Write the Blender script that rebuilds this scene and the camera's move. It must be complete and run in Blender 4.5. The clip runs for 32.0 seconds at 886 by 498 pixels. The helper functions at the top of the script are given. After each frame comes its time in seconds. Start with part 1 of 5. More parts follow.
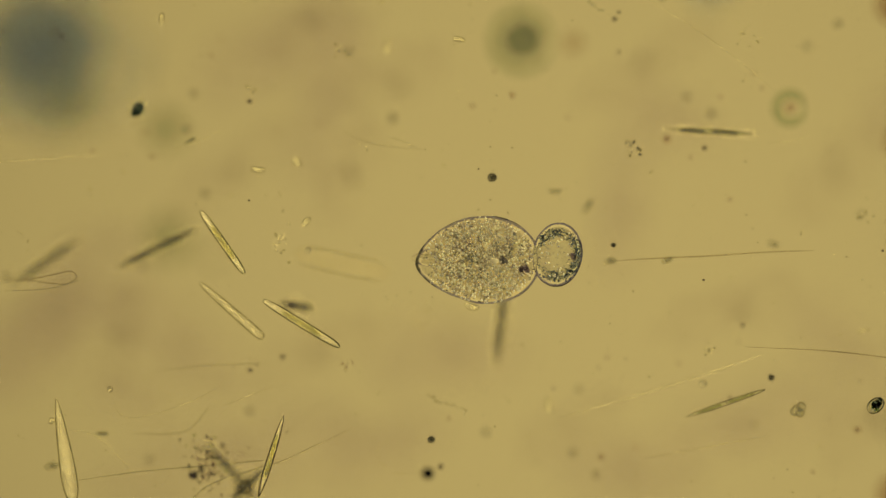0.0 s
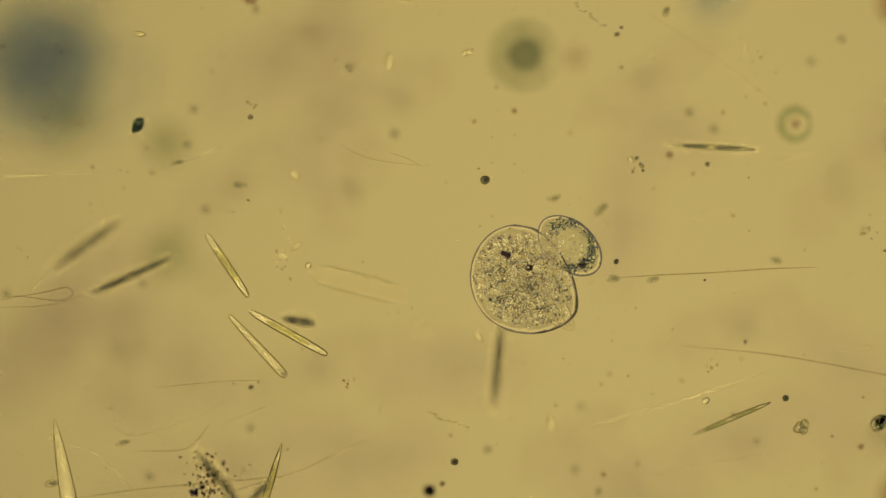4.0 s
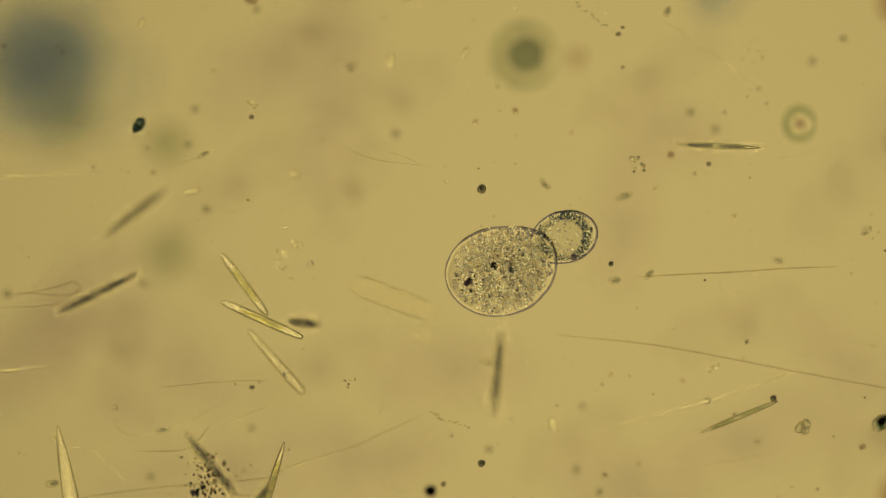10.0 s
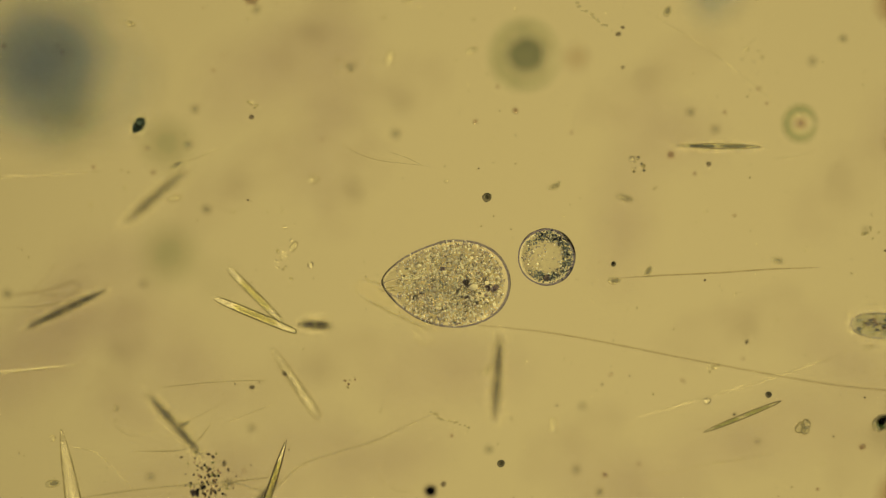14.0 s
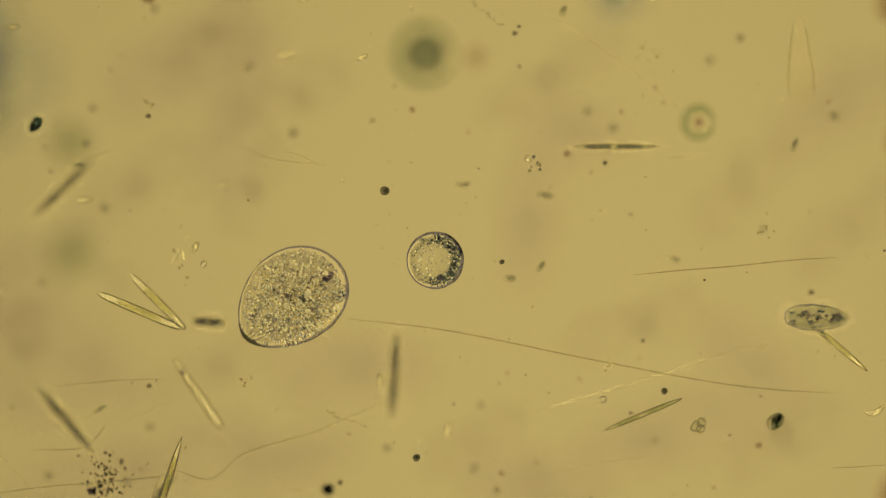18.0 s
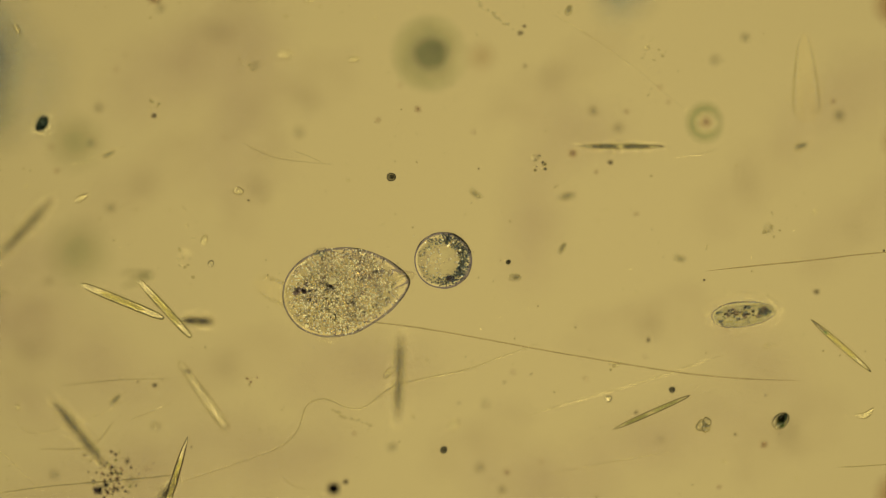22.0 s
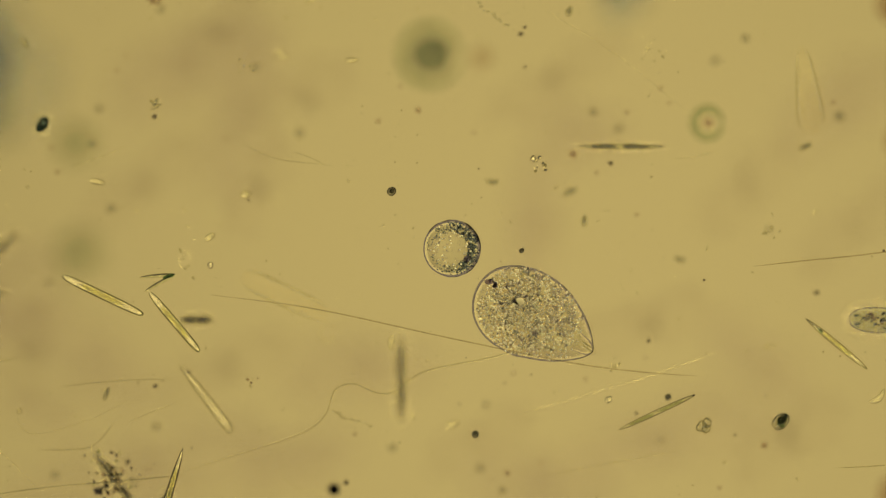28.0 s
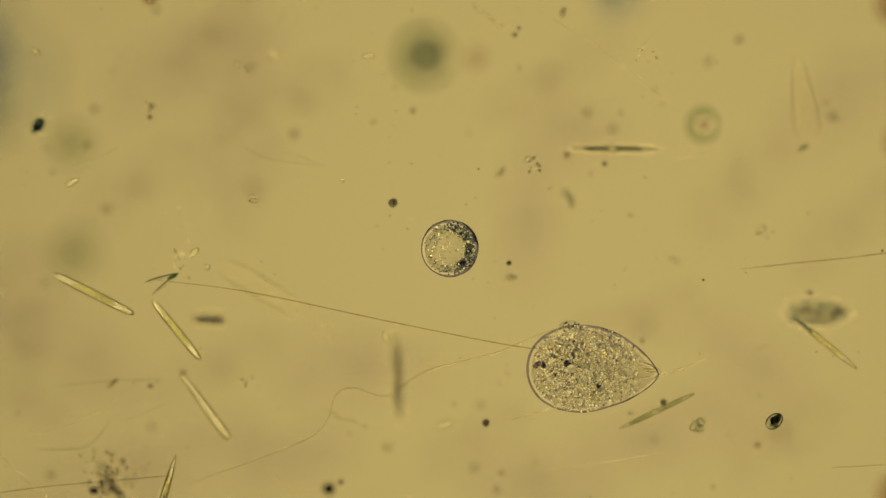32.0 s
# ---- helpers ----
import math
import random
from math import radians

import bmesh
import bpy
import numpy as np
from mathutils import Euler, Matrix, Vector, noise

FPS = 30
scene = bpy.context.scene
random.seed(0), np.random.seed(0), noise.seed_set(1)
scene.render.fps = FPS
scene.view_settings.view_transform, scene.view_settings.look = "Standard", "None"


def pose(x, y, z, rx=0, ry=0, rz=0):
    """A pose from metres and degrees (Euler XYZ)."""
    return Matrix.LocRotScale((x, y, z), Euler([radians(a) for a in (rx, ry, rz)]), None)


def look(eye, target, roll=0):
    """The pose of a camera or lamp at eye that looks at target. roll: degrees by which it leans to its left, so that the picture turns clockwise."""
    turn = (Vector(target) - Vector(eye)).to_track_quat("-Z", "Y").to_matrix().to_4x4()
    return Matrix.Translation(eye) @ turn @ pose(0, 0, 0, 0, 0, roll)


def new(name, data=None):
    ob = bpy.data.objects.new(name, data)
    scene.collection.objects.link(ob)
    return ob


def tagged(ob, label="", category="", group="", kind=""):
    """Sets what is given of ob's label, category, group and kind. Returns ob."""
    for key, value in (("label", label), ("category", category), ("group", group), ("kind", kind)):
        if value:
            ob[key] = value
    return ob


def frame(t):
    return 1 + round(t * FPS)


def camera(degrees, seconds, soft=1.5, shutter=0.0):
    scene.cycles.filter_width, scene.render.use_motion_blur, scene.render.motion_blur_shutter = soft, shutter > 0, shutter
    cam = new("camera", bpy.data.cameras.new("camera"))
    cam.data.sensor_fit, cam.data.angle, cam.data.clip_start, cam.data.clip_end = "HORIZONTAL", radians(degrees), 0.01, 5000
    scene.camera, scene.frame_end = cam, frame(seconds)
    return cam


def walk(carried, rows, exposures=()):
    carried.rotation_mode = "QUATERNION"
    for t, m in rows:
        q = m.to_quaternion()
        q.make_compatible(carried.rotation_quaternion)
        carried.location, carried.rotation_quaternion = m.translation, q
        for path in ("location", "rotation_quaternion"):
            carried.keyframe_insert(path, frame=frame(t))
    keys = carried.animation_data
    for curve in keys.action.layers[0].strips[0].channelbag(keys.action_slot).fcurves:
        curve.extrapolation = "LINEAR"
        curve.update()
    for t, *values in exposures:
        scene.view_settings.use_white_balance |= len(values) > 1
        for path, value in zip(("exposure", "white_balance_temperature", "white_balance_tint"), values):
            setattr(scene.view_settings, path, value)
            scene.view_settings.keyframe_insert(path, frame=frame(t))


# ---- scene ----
# A drop of pond water under a microscope, enlarged a thousand times: one metre is one millimetre.
DEPTH = 6.0           # the drop is deeper than the plan's heights by this much
UNIT = 0.0007          # one step of the plan: 0.7 thousandths of a millimetre
EYE = 784 * UNIT / math.tan(radians(2.0))
cam = camera(4.0, 32.0, soft=1.1)
cam.data.dof.use_dof = True
cam.data.dof.focus_distance = EYE
cam.data.dof.aperture_fstop = 0.79

# How far the stage has carried the slide (steps right, steps down) and the height of the focal plane
STAGE = [(0, -5, -29, 0.006), (0.3, -5, -15, 0.005), (0.5, -4, -5.5, 0.004), (0.7, -2, -2, 0.002), (1, -1, 0, 0.0), (2, -2, 0, -0.005),
         (6, -2, 0, -0.006), (9, -1.5, 0, -0.007), (10, 0, 0, -0.008), (14.5, 0, 0, -0.008), (16.5, 1, 0, -0.006),
         (17.2, 1, 0, -0.005), (17.3, -20, 0, -0.005), (17.4, -60, 0, -0.005), (17.5, -100, -0.5, -0.005), (17.6, -136, -1, -0.005),
         (17.7, -157, -1, -0.005), (17.8, -175, -1, -0.005), (17.9, -183, -2, -0.005), (18, -184, -2, -0.004), (19, -183, -2, -0.003),
         (19.5, -178, -2.5, -0.002), (20, -175.5, -3, -0.002), (23, -174, -3, -0.001), (25.5, -173.5, -2, -0.001), (28, -173.5, -1.5, 0.0),
         (29.2, -173, -1, -0.006), (29.7, -173, -1, -0.005), (30.1, -173, -1, -0.005), (30.5, -173.5, -1, 0.005),
         (31.8, -174, -1, 0.008), (31.9, -176.5, -1, 0.008), (32, -183.5, -1, 0.008)]


def stage(t):
    times = [row[0] for row in STAGE]
    return [float(np.interp(t, times, [row[i] for row in STAGE])) for i in (1, 2, 3)]


def camera_at(t):
    sx, sy, focus = stage(t)
    return pose(-sx * UNIT, sy * UNIT, EYE + focus * DEPTH)


walk(cam, [(t, camera_at(t)) for t, *_ in STAGE], [(0, -0.10), (0.4, -0.10), (0.8, -0.02), (17, 0.0), (18, -0.02), (32, -0.02)])

# ---- light: the illuminator under the stage, with an added oblique beam ----
FIELD = (0.491, 0.366, 0.121)
world = bpy.data.worlds.new("dim_room")
scene.world = world
world.use_nodes = True
world.node_tree.nodes["Background"].inputs[0].default_value = (0.095, 0.070, 0.050, 1)
world.node_tree.nodes["Background"].inputs[1].default_value = 1.8
# Added sun from below, off axis, to brighten the scattering parts
sun = new("added_fill_beam", bpy.data.lights.new("added_fill_beam", "SUN"))
sun.data.energy, sun.data.angle, sun.data.color = 2.0, radians(6), (1.0, 0.86, 0.44)
sun.matrix_world = look((-20, 12, -28), (0, 0, 0))


# ---- materials ----
def material(name):
    m = bpy.data.materials.new(name)
    m.use_nodes = True
    m.node_tree.nodes.clear()
    return m, m.node_tree.nodes, m.node_tree.links


def node(nodes, kind, **inputs):
    n = nodes.new(kind)
    for key, value in inputs.items():
        n.inputs[key.replace("_", " ")].default_value = value
    return n


def tint_chain(nodes, links, low, high, scale, island=False, coords="Object"):
    """Colour that wanders between two tints, at two scales of grain."""
    at = nodes.new("ShaderNodeTexCoord")
    coarse = node(nodes, "ShaderNodeTexNoise", Scale=scale, Detail=3.0)
    fine = node(nodes, "ShaderNodeTexNoise", Scale=scale * 5, Detail=2.0)
    links.new(at.outputs[coords], coarse.inputs["Vector"])
    links.new(at.outputs[coords], fine.inputs["Vector"])
    both = nodes.new("ShaderNodeMath")
    both.operation = "MULTIPLY_ADD"
    both.inputs[1].default_value = 0.4
    links.new(fine.outputs["Fac"], both.inputs[0])
    links.new(coarse.outputs["Fac"], both.inputs[2])
    ramp = node(nodes, "ShaderNodeMapRange", From_Min=0.45, From_Max=0.95)
    links.new(both.outputs[0], ramp.inputs["Value"])
    fac = ramp.outputs["Result"]
    if island:
        geo = nodes.new("ShaderNodeNewGeometry")
        fac = geo.outputs["Random Per Island"]
    mix = nodes.new("ShaderNodeMix")
    mix.data_type = "RGBA"
    mix.inputs[6].default_value, mix.inputs[7].default_value = (*low, 1), (*high, 1)
    links.new(fac, mix.inputs[0])
    return mix.outputs[2]


def clear(name, low, high, ior=1.015, scale=40.0, rough=0.0, island=False, straight=0.0):
    """Living glass: light goes through and bends a little, so that steep edges turn dark; some of it may pass straight."""
    m, nodes, links = material(name)
    shader = node(nodes, "ShaderNodeBsdfRefraction", IOR=ior, Roughness=rough)
    tint = tint_chain(nodes, links, low, high, scale, island)
    links.new(tint, shader.inputs["Color"])
    out = nodes.new("ShaderNodeOutputMaterial")
    if straight:
        see = nodes.new("ShaderNodeBsdfTransparent")
        links.new(tint, see.inputs["Color"])
        mix = node(nodes, "ShaderNodeMixShader", Fac=straight)
        links.new(shader.outputs[0], mix.inputs[1])
        links.new(see.outputs[0], mix.inputs[2])
        shader = mix
    links.new(shader.outputs[0], out.inputs["Surface"])
    return m


def film_of(name, low, high, glow=0.2, scale=40.0, pale=(0.9, 0.9, 0.8), island=False, lets_sun=False):
    """Thin tinted matter: mostly see-through, and it scatters some of the lamp's light upwards."""
    m, nodes, links = material(name)
    if lets_sun:
        through_it = nodes.new("ShaderNodeBsdfTransparent")
    else:
        through_it = node(nodes, "ShaderNodeBsdfRefraction", IOR=1.0, Roughness=0.0)
    scatter = node(nodes, "ShaderNodeBsdfTranslucent", Color=(*pale, 1))
    links.new(tint_chain(nodes, links, low, high, scale, island), through_it.inputs["Color"])
    mix = node(nodes, "ShaderNodeMixShader", Fac=glow)
    links.new(through_it.outputs[0], mix.inputs[1])
    links.new(scatter.outputs[0], mix.inputs[2])
    out = nodes.new("ShaderNodeOutputMaterial")
    links.new(mix.outputs[0], out.inputs["Surface"])
    return m


def lamp_field(name, inner, outer, reach):
    """Glow of the field lens and of the rings added round it: inner and outer are its strength in the middle and at the
    reach.
    """
    m, nodes, links = material(name)
    at = nodes.new("ShaderNodeTexCoord")
    grad = nodes.new("ShaderNodeVectorMath")
    grad.operation = "LENGTH"
    links.new(at.outputs["Object"], grad.inputs[0])
    square = nodes.new("ShaderNodeMath")
    square.operation = "POWER"
    square.inputs[1].default_value = 2.0
    links.new(grad.outputs["Value"], square.inputs[0])
    fall = node(nodes, "ShaderNodeMapRange", From_Min=0.0, From_Max=reach, To_Min=inner, To_Max=outer)
    links.new(square.outputs[0], fall.inputs["Value"])
    glow = node(nodes, "ShaderNodeEmission", Color=(*FIELD, 1))
    links.new(fall.outputs["Result"], glow.inputs["Strength"])
    out = nodes.new("ShaderNodeOutputMaterial")
    links.new(glow.outputs[0], out.inputs["Surface"])
    return m


def slide_glass():
    m, nodes, links = material("slide_glass")
    see = nodes.new("ShaderNodeBsdfTransparent")
    see.inputs[0].default_value = (0.985, 0.99, 0.985, 1)
    gloss = node(nodes, "ShaderNodeBsdfGlossy", Roughness=0.02)
    mix = node(nodes, "ShaderNodeMixShader", Fac=0.01)
    links.new(see.outputs[0], mix.inputs[1])
    links.new(gloss.outputs[0], mix.inputs[2])
    out = nodes.new("ShaderNodeOutputMaterial")
    links.new(mix.outputs[0], out.inputs["Surface"])
    return m


PELLICLE = clear("pellicle", (0.965, 0.965, 0.95), (0.99, 0.99, 0.98), ior=1.036, scale=30, straight=0.17)
CELL_SKIN = clear("cell_skin", (0.975, 0.975, 0.95), (1.0, 0.995, 0.97), ior=1.042, scale=30)
SNOUT = clear("snout_skin", (0.975, 0.97, 0.96), (1.0, 0.995, 0.99), ior=1.024, scale=30)
PREY_SKIN = clear("prey_skin", (0.93, 0.94, 0.93), (0.985, 0.985, 0.97), ior=1.046, scale=30, straight=0.06)
ENDOPLASM = film_of("endoplasm", (0.935, 0.945, 0.93), (0.985, 0.985, 0.975), glow=0.01, scale=45, lets_sun=True)
DROPLETS = clear("oil_droplets", (0.93, 0.93, 0.93), (1.0, 1.0, 0.98), ior=1.105, scale=90, island=True)
# Glint of refracting droplets, put into bright white scattering beads
GLINTS = film_of("glinting_droplets", (0.97, 0.97, 0.92), (1.0, 1.0, 0.98), glow=0.92, scale=90, pale=(1.0, 1.0, 0.92), lets_sun=True)
SPARKS = film_of("bright_droplets_and_streaks", (0.95, 0.95, 0.90), (1.0, 1.0, 0.97), glow=0.16, scale=90, pale=(0.98, 0.98, 1.0), lets_sun=True)
GRAINS = film_of("dark_grains", (0.14, 0.17, 0.26), (0.56, 0.59, 0.66), glow=0.0, scale=90, island=True)
VACUOLE = film_of("food_vacuole", (0.22, 0.21, 0.30), (0.56, 0.53, 0.60), glow=0.03, scale=120)
PLUM = film_of("brown_food", (0.66, 0.58, 0.60), (0.84, 0.78, 0.78), glow=0.03, scale=120)
SWIMMER_FLUID = film_of("swimmer_fluid", (0.86, 0.87, 0.87), (0.96, 0.96, 0.94), glow=0.02, scale=110)
BLUE_GRAINS = film_of("blue_green_grains", (0.30, 0.37, 0.52), (0.82, 0.86, 0.88), glow=0.03, scale=120, island=True)
SHELL = film_of("silica_shell", (0.93, 0.93, 0.88), (1.0, 1.0, 0.97), glow=0.115, scale=60, pale=(0.97, 0.97, 1.0), lets_sun=True)
# Copy of the silica shell with shade put into tint and glow
DIM_SHELL = film_of("silica_shell_in_shade", (0.88, 0.90, 0.84), (0.97, 0.98, 0.93), glow=0.015, scale=60)
RIM = film_of("shell_rim", (0.34, 0.33, 0.30), (0.52, 0.50, 0.45), glow=0.0, scale=80)
PALE_RIM = film_of("grey_shell_rim", (0.62, 0.62, 0.54), (0.78, 0.77, 0.68), glow=0.0, scale=80)
SOFT_RIM = film_of("thin_shell_rim", (0.80, 0.80, 0.74), (0.92, 0.92, 0.87), glow=0.02, scale=80)
FAINT_SHELL = film_of("thin_silica_shell", (0.985, 0.98, 0.955), (1.0, 0.995, 0.975), glow=0.008, scale=60)
PALE_SHELL = film_of("pale_silica_shell", (0.93, 0.93, 0.89), (1.0, 1.0, 0.98), glow=0.04, scale=60, pale=(0.97, 0.97, 1.0), lets_sun=True)
# Optical halo round dark bodies, put into thin bright skins
HALO_SKIN = film_of("halo_skin", (0.99, 0.99, 0.98), (1.0, 1.0, 1.0), glow=0.017, scale=40, pale=(0.95, 0.95, 0.85), lets_sun=True)
GOLD = film_of("golden_chloroplast", (0.72, 0.73, 0.52), (0.90, 0.89, 0.70), glow=0.023, scale=30, pale=(1.0, 0.98, 0.60), lets_sun=True)
OLIVE = film_of("olive_chloroplast", (0.70, 0.74, 0.62), (0.88, 0.90, 0.74), glow=0.02, scale=90)
DUSK = film_of("dark_chloroplast_and_phase", (0.42, 0.43, 0.46), (0.66, 0.66, 0.64), glow=0.01, scale=70)
GREY_WALL = film_of("grey_wall", (0.84, 0.85, 0.84), (0.94, 0.94, 0.91), glow=0.02, scale=60)
GREY_CORE = film_of("grey_contents", (0.62, 0.63, 0.62), (0.82, 0.82, 0.78), glow=0.03, scale=90)
INK = film_of("black_detritus", (0.03, 0.035, 0.07), (0.20, 0.21, 0.26), glow=0.01, scale=150)
TEAL = film_of("blue_black_cell_body", (0.08, 0.12, 0.16), (0.42, 0.52, 0.54), glow=0.01, scale=140)
SPECK = film_of("dark_speck", (0.42, 0.41, 0.44), (0.72, 0.70, 0.69), glow=0.0, scale=150)
BROWN = film_of("brown_detritus", (0.68, 0.61, 0.60), (0.85, 0.79, 0.75), glow=0.02, scale=100)
GREEN = film_of("green_cell_body", (0.10, 0.24, 0.24), (0.62, 0.74, 0.50), glow=0.02, scale=110)
PALE = film_of("pale_matter", (0.95, 0.95, 0.91), (1.0, 1.0, 0.98), glow=0.095, scale=120, lets_sun=True)
FINE = film_of("fine_pale_dust", (0.95, 0.95, 0.91), (1.0, 1.0, 0.98), glow=0.045, scale=120, lets_sun=True)
THREAD_DARK = film_of("filament_wall", (0.74, 0.72, 0.66), (0.88, 0.86, 0.81), glow=0.01, scale=60)
THREAD_PALE = film_of("pale_filament_wall", (0.94, 0.94, 0.91), (1.0, 1.0, 0.98), glow=0.045, scale=60, lets_sun=True)
FOOD = film_of("purple_food", (0.46, 0.42, 0.56), (0.68, 0.63, 0.74), glow=0.01, scale=120)
DARK_FOOD = film_of("dark_food", (0.42, 0.42, 0.55), (0.62, 0.62, 0.72), glow=0.01, scale=150)
SMOKE = film_of("blue_grey_floc", (0.67, 0.72, 0.82), (0.75, 0.79, 0.88), glow=0.02, scale=25)
CLOUD = film_of("blue_grey_cloud", (0.85, 0.875, 0.92), (0.92, 0.935, 0.96), glow=0.02, scale=25)
GREEN_FLOC = film_of("green_floc", (0.64, 0.68, 0.69), (0.78, 0.81, 0.81), glow=0.0, scale=30)
GREEN_CLOUD = film_of("pale_green_floc", (0.885, 0.900, 0.880), (0.935, 0.945, 0.925), glow=0.0, scale=30)
VEIL = film_of("grey_mottle", (0.965, 0.960, 0.965), (0.992, 0.990, 0.990), glow=0.0, scale=14, lets_sun=True)
GOLD_RIM = film_of("green_shell_rim", (0.46, 0.48, 0.40), (0.66, 0.66, 0.56), glow=0.0, scale=80)
RING_TINT = film_of("greenish_ring_tint", (0.74, 0.79, 0.73), (0.85, 0.89, 0.83), glow=0.0, scale=30)
BROWN_CLOUD = film_of("pale_brown_floc", (0.93, 0.915, 0.90), (0.965, 0.95, 0.94), glow=0.0, scale=30)
# Darkening of the view's right edge, put into a brown tint
VIGNETTE_BROWN = film_of("vignette_brown", (0.74, 0.66, 0.62), (0.84, 0.77, 0.73), glow=0.0, scale=30)
HAZE = film_of("brown_patch", (0.930, 0.920, 0.945), (0.988, 0.982, 0.988), glow=0.002, scale=12)


# ---- building helpers ----
def linked(name, verts, faces, mat, parent=None, label="", smooth=True):
    me = bpy.data.meshes.new(name)
    me.from_pydata(verts, [], faces)
    if smooth:
        me.polygons.foreach_set("use_smooth", [True] * len(me.polygons))
    me.materials.append(mat)
    me.update()
    ob = new(name, me)
    if parent is not None:
        ob.parent = parent
    if label:
        tagged(ob, label)
    return ob


def loft(length, radius, flat=1.0, rings=28, segs=18, bend=None, shift=0.0):
    """A closed body of revolution along x. radius(u), u from -1 to 1; flat: height over width; bend(u): sideways."""
    verts, faces = [], []
    for i in range(rings + 1):
        u = -math.cos(math.pi * i / rings)
        r = max(radius(u), 1e-5)
        y0 = bend(u) if bend else 0.0
        for j in range(segs):
            a = 2 * math.pi * j / segs
            verts.append((u * length / 2 + shift, y0 + r * math.cos(a), r * flat * math.sin(a)))
    for i in range(rings):
        for j in range(segs):
            k = (j + 1) % segs
            faces.append((i * segs + j, i * segs + k, (i + 1) * segs + k, (i + 1) * segs + j))
    faces.append(tuple(range(segs))[::-1])
    faces.append(tuple(range(rings * segs, (rings + 1) * segs)))
    return verts, faces


T = (1 + 5 ** 0.5) / 2
ICO_V = [Vector(v).normalized() for v in ((-1, T, 0), (1, T, 0), (-1, -T, 0), (1, -T, 0), (0, -1, T), (0, 1, T),
                                          (0, -1, -T), (0, 1, -T), (T, 0, -1), (T, 0, 1), (-T, 0, -1), (-T, 0, 1))]
ICO_F = [(0, 11, 5), (0, 5, 1), (0, 1, 7), (0, 7, 10), (0, 10, 11), (1, 5, 9), (5, 11, 4), (11, 10, 2), (10, 7, 6),
         (7, 1, 8), (3, 9, 4), (3, 4, 2), (3, 2, 6), (3, 6, 8), (3, 8, 9), (4, 9, 5), (2, 4, 11), (6, 2, 10), (8, 6, 7), (9, 8, 1)]


def finer(verts, faces):
    verts, made, out = list(verts), {}, []

    def mid(a, b):
        key = (min(a, b), max(a, b))
        if key not in made:
            verts.append(((verts[a] + verts[b]) / 2).normalized())
            made[key] = len(verts) - 1
        return made[key]
    for a, b, c in faces:
        ab, bc, ca = mid(a, b), mid(b, c), mid(c, a)
        out += [(a, ab, ca), (b, bc, ab), (c, ca, bc), (ab, bc, ca)]
    return verts, out


BALL_V, BALL_F = finer(ICO_V, ICO_F)
ROUND_V, ROUND_F = finer(BALL_V, BALL_F)


def lump(rng, radius, stretch=(1, 1, 1), rough=0.2, fine=True):
    """An uneven grain."""
    vs, fs = (ROUND_V, ROUND_F) if fine else (BALL_V, BALL_F)
    off = Vector((rng.uniform(-50, 50), rng.uniform(-50, 50), rng.uniform(-50, 50)))
    verts = []
    for v in vs:
        r = radius * (1 + rough * noise.noise(v * 1.7 + off) + 0.4 * rough * noise.noise(v * 4 + off))
        verts.append((v.x * r * stretch[0], v.y * r * stretch[1], v.z * r * stretch[2]))
    return verts, list(fs)


def swarm(spots, rng, fine=False):
    """Many small grains in one mesh: spots of place and radius."""
    verts, faces = [], []
    vs, fs = (BALL_V, BALL_F) if fine else (ICO_V, ICO_F)
    for x, y, z, r in spots:
        n = len(verts)
        s = (rng.uniform(0.8, 1.25), rng.uniform(0.8, 1.25))
        verts += [(x + v.x * r * s[0], y + v.y * r * s[1], z + v.z * r) for v in vs]
        faces += [(a + n, b + n, c + n) for a, b, c in fs]
    return verts, faces


def tube(points, radius, segs=8):
    """A thread along points, tapering at its ends."""
    verts, faces, n = [], [], len(points)
    for i, p in enumerate(points):
        d = Vector(points[min(i + 1, n - 1)]) - Vector(points[max(i - 1, 0)])
        side = Vector((-d.y, d.x, 0)).normalized()
        up = d.normalized().cross(side)
        r = radius * min(1, 0.25 + 4 * min(i, n - 1 - i) / n)
        for j in range(segs):
            a = 2 * math.pi * j / segs
            verts.append(tuple(Vector(p) + side * r * math.cos(a) + up * r * math.sin(a)))
    for i in range(n - 1):
        for j in range(segs):
            k = (j + 1) % segs
            faces.append((i * segs + j, i * segs + k, (i + 1) * segs + k, (i + 1) * segs + j))
    faces += [tuple(range(segs))[::-1], tuple(range((n - 1) * segs, n * segs))]
    return verts, faces


def base(name, label, category, group=""):
    return tagged(new(name), label, category, group)


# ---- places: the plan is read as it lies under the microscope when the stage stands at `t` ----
def spot(t, x, y, z, angle=0.0, tilt=0.0, roll=0.0):
    sx, sy, _ = stage(t)
    z *= DEPTH
    k = UNIT * (EYE - z) / EYE
    m = Matrix.Translation((-sx * UNIT + (x - 784) * k, sy * UNIT + (441 - y) * k, z))
    return m @ Matrix.Rotation(radians(angle), 4, "Z") @ Matrix.Rotation(radians(tilt), 4, "Y") @ Matrix.Rotation(radians(roll), 4, "X")


def span(t, ax, ay, bx, by, z, tilt=0.0, roll=0.0):
    """The pose of a rod that reaches from one end to the other."""
    return spot(t, (ax + bx) / 2, (ay + by) / 2, z, math.degrees(math.atan2(ay - by, bx - ax)), tilt, roll)


def height(z, t):
    """A height that may change: one number, or rows of seconds and height."""
    return z if isinstance(z, (int, float)) else float(np.interp(t, [r[0] for r in z], [r[1] for r in z]))


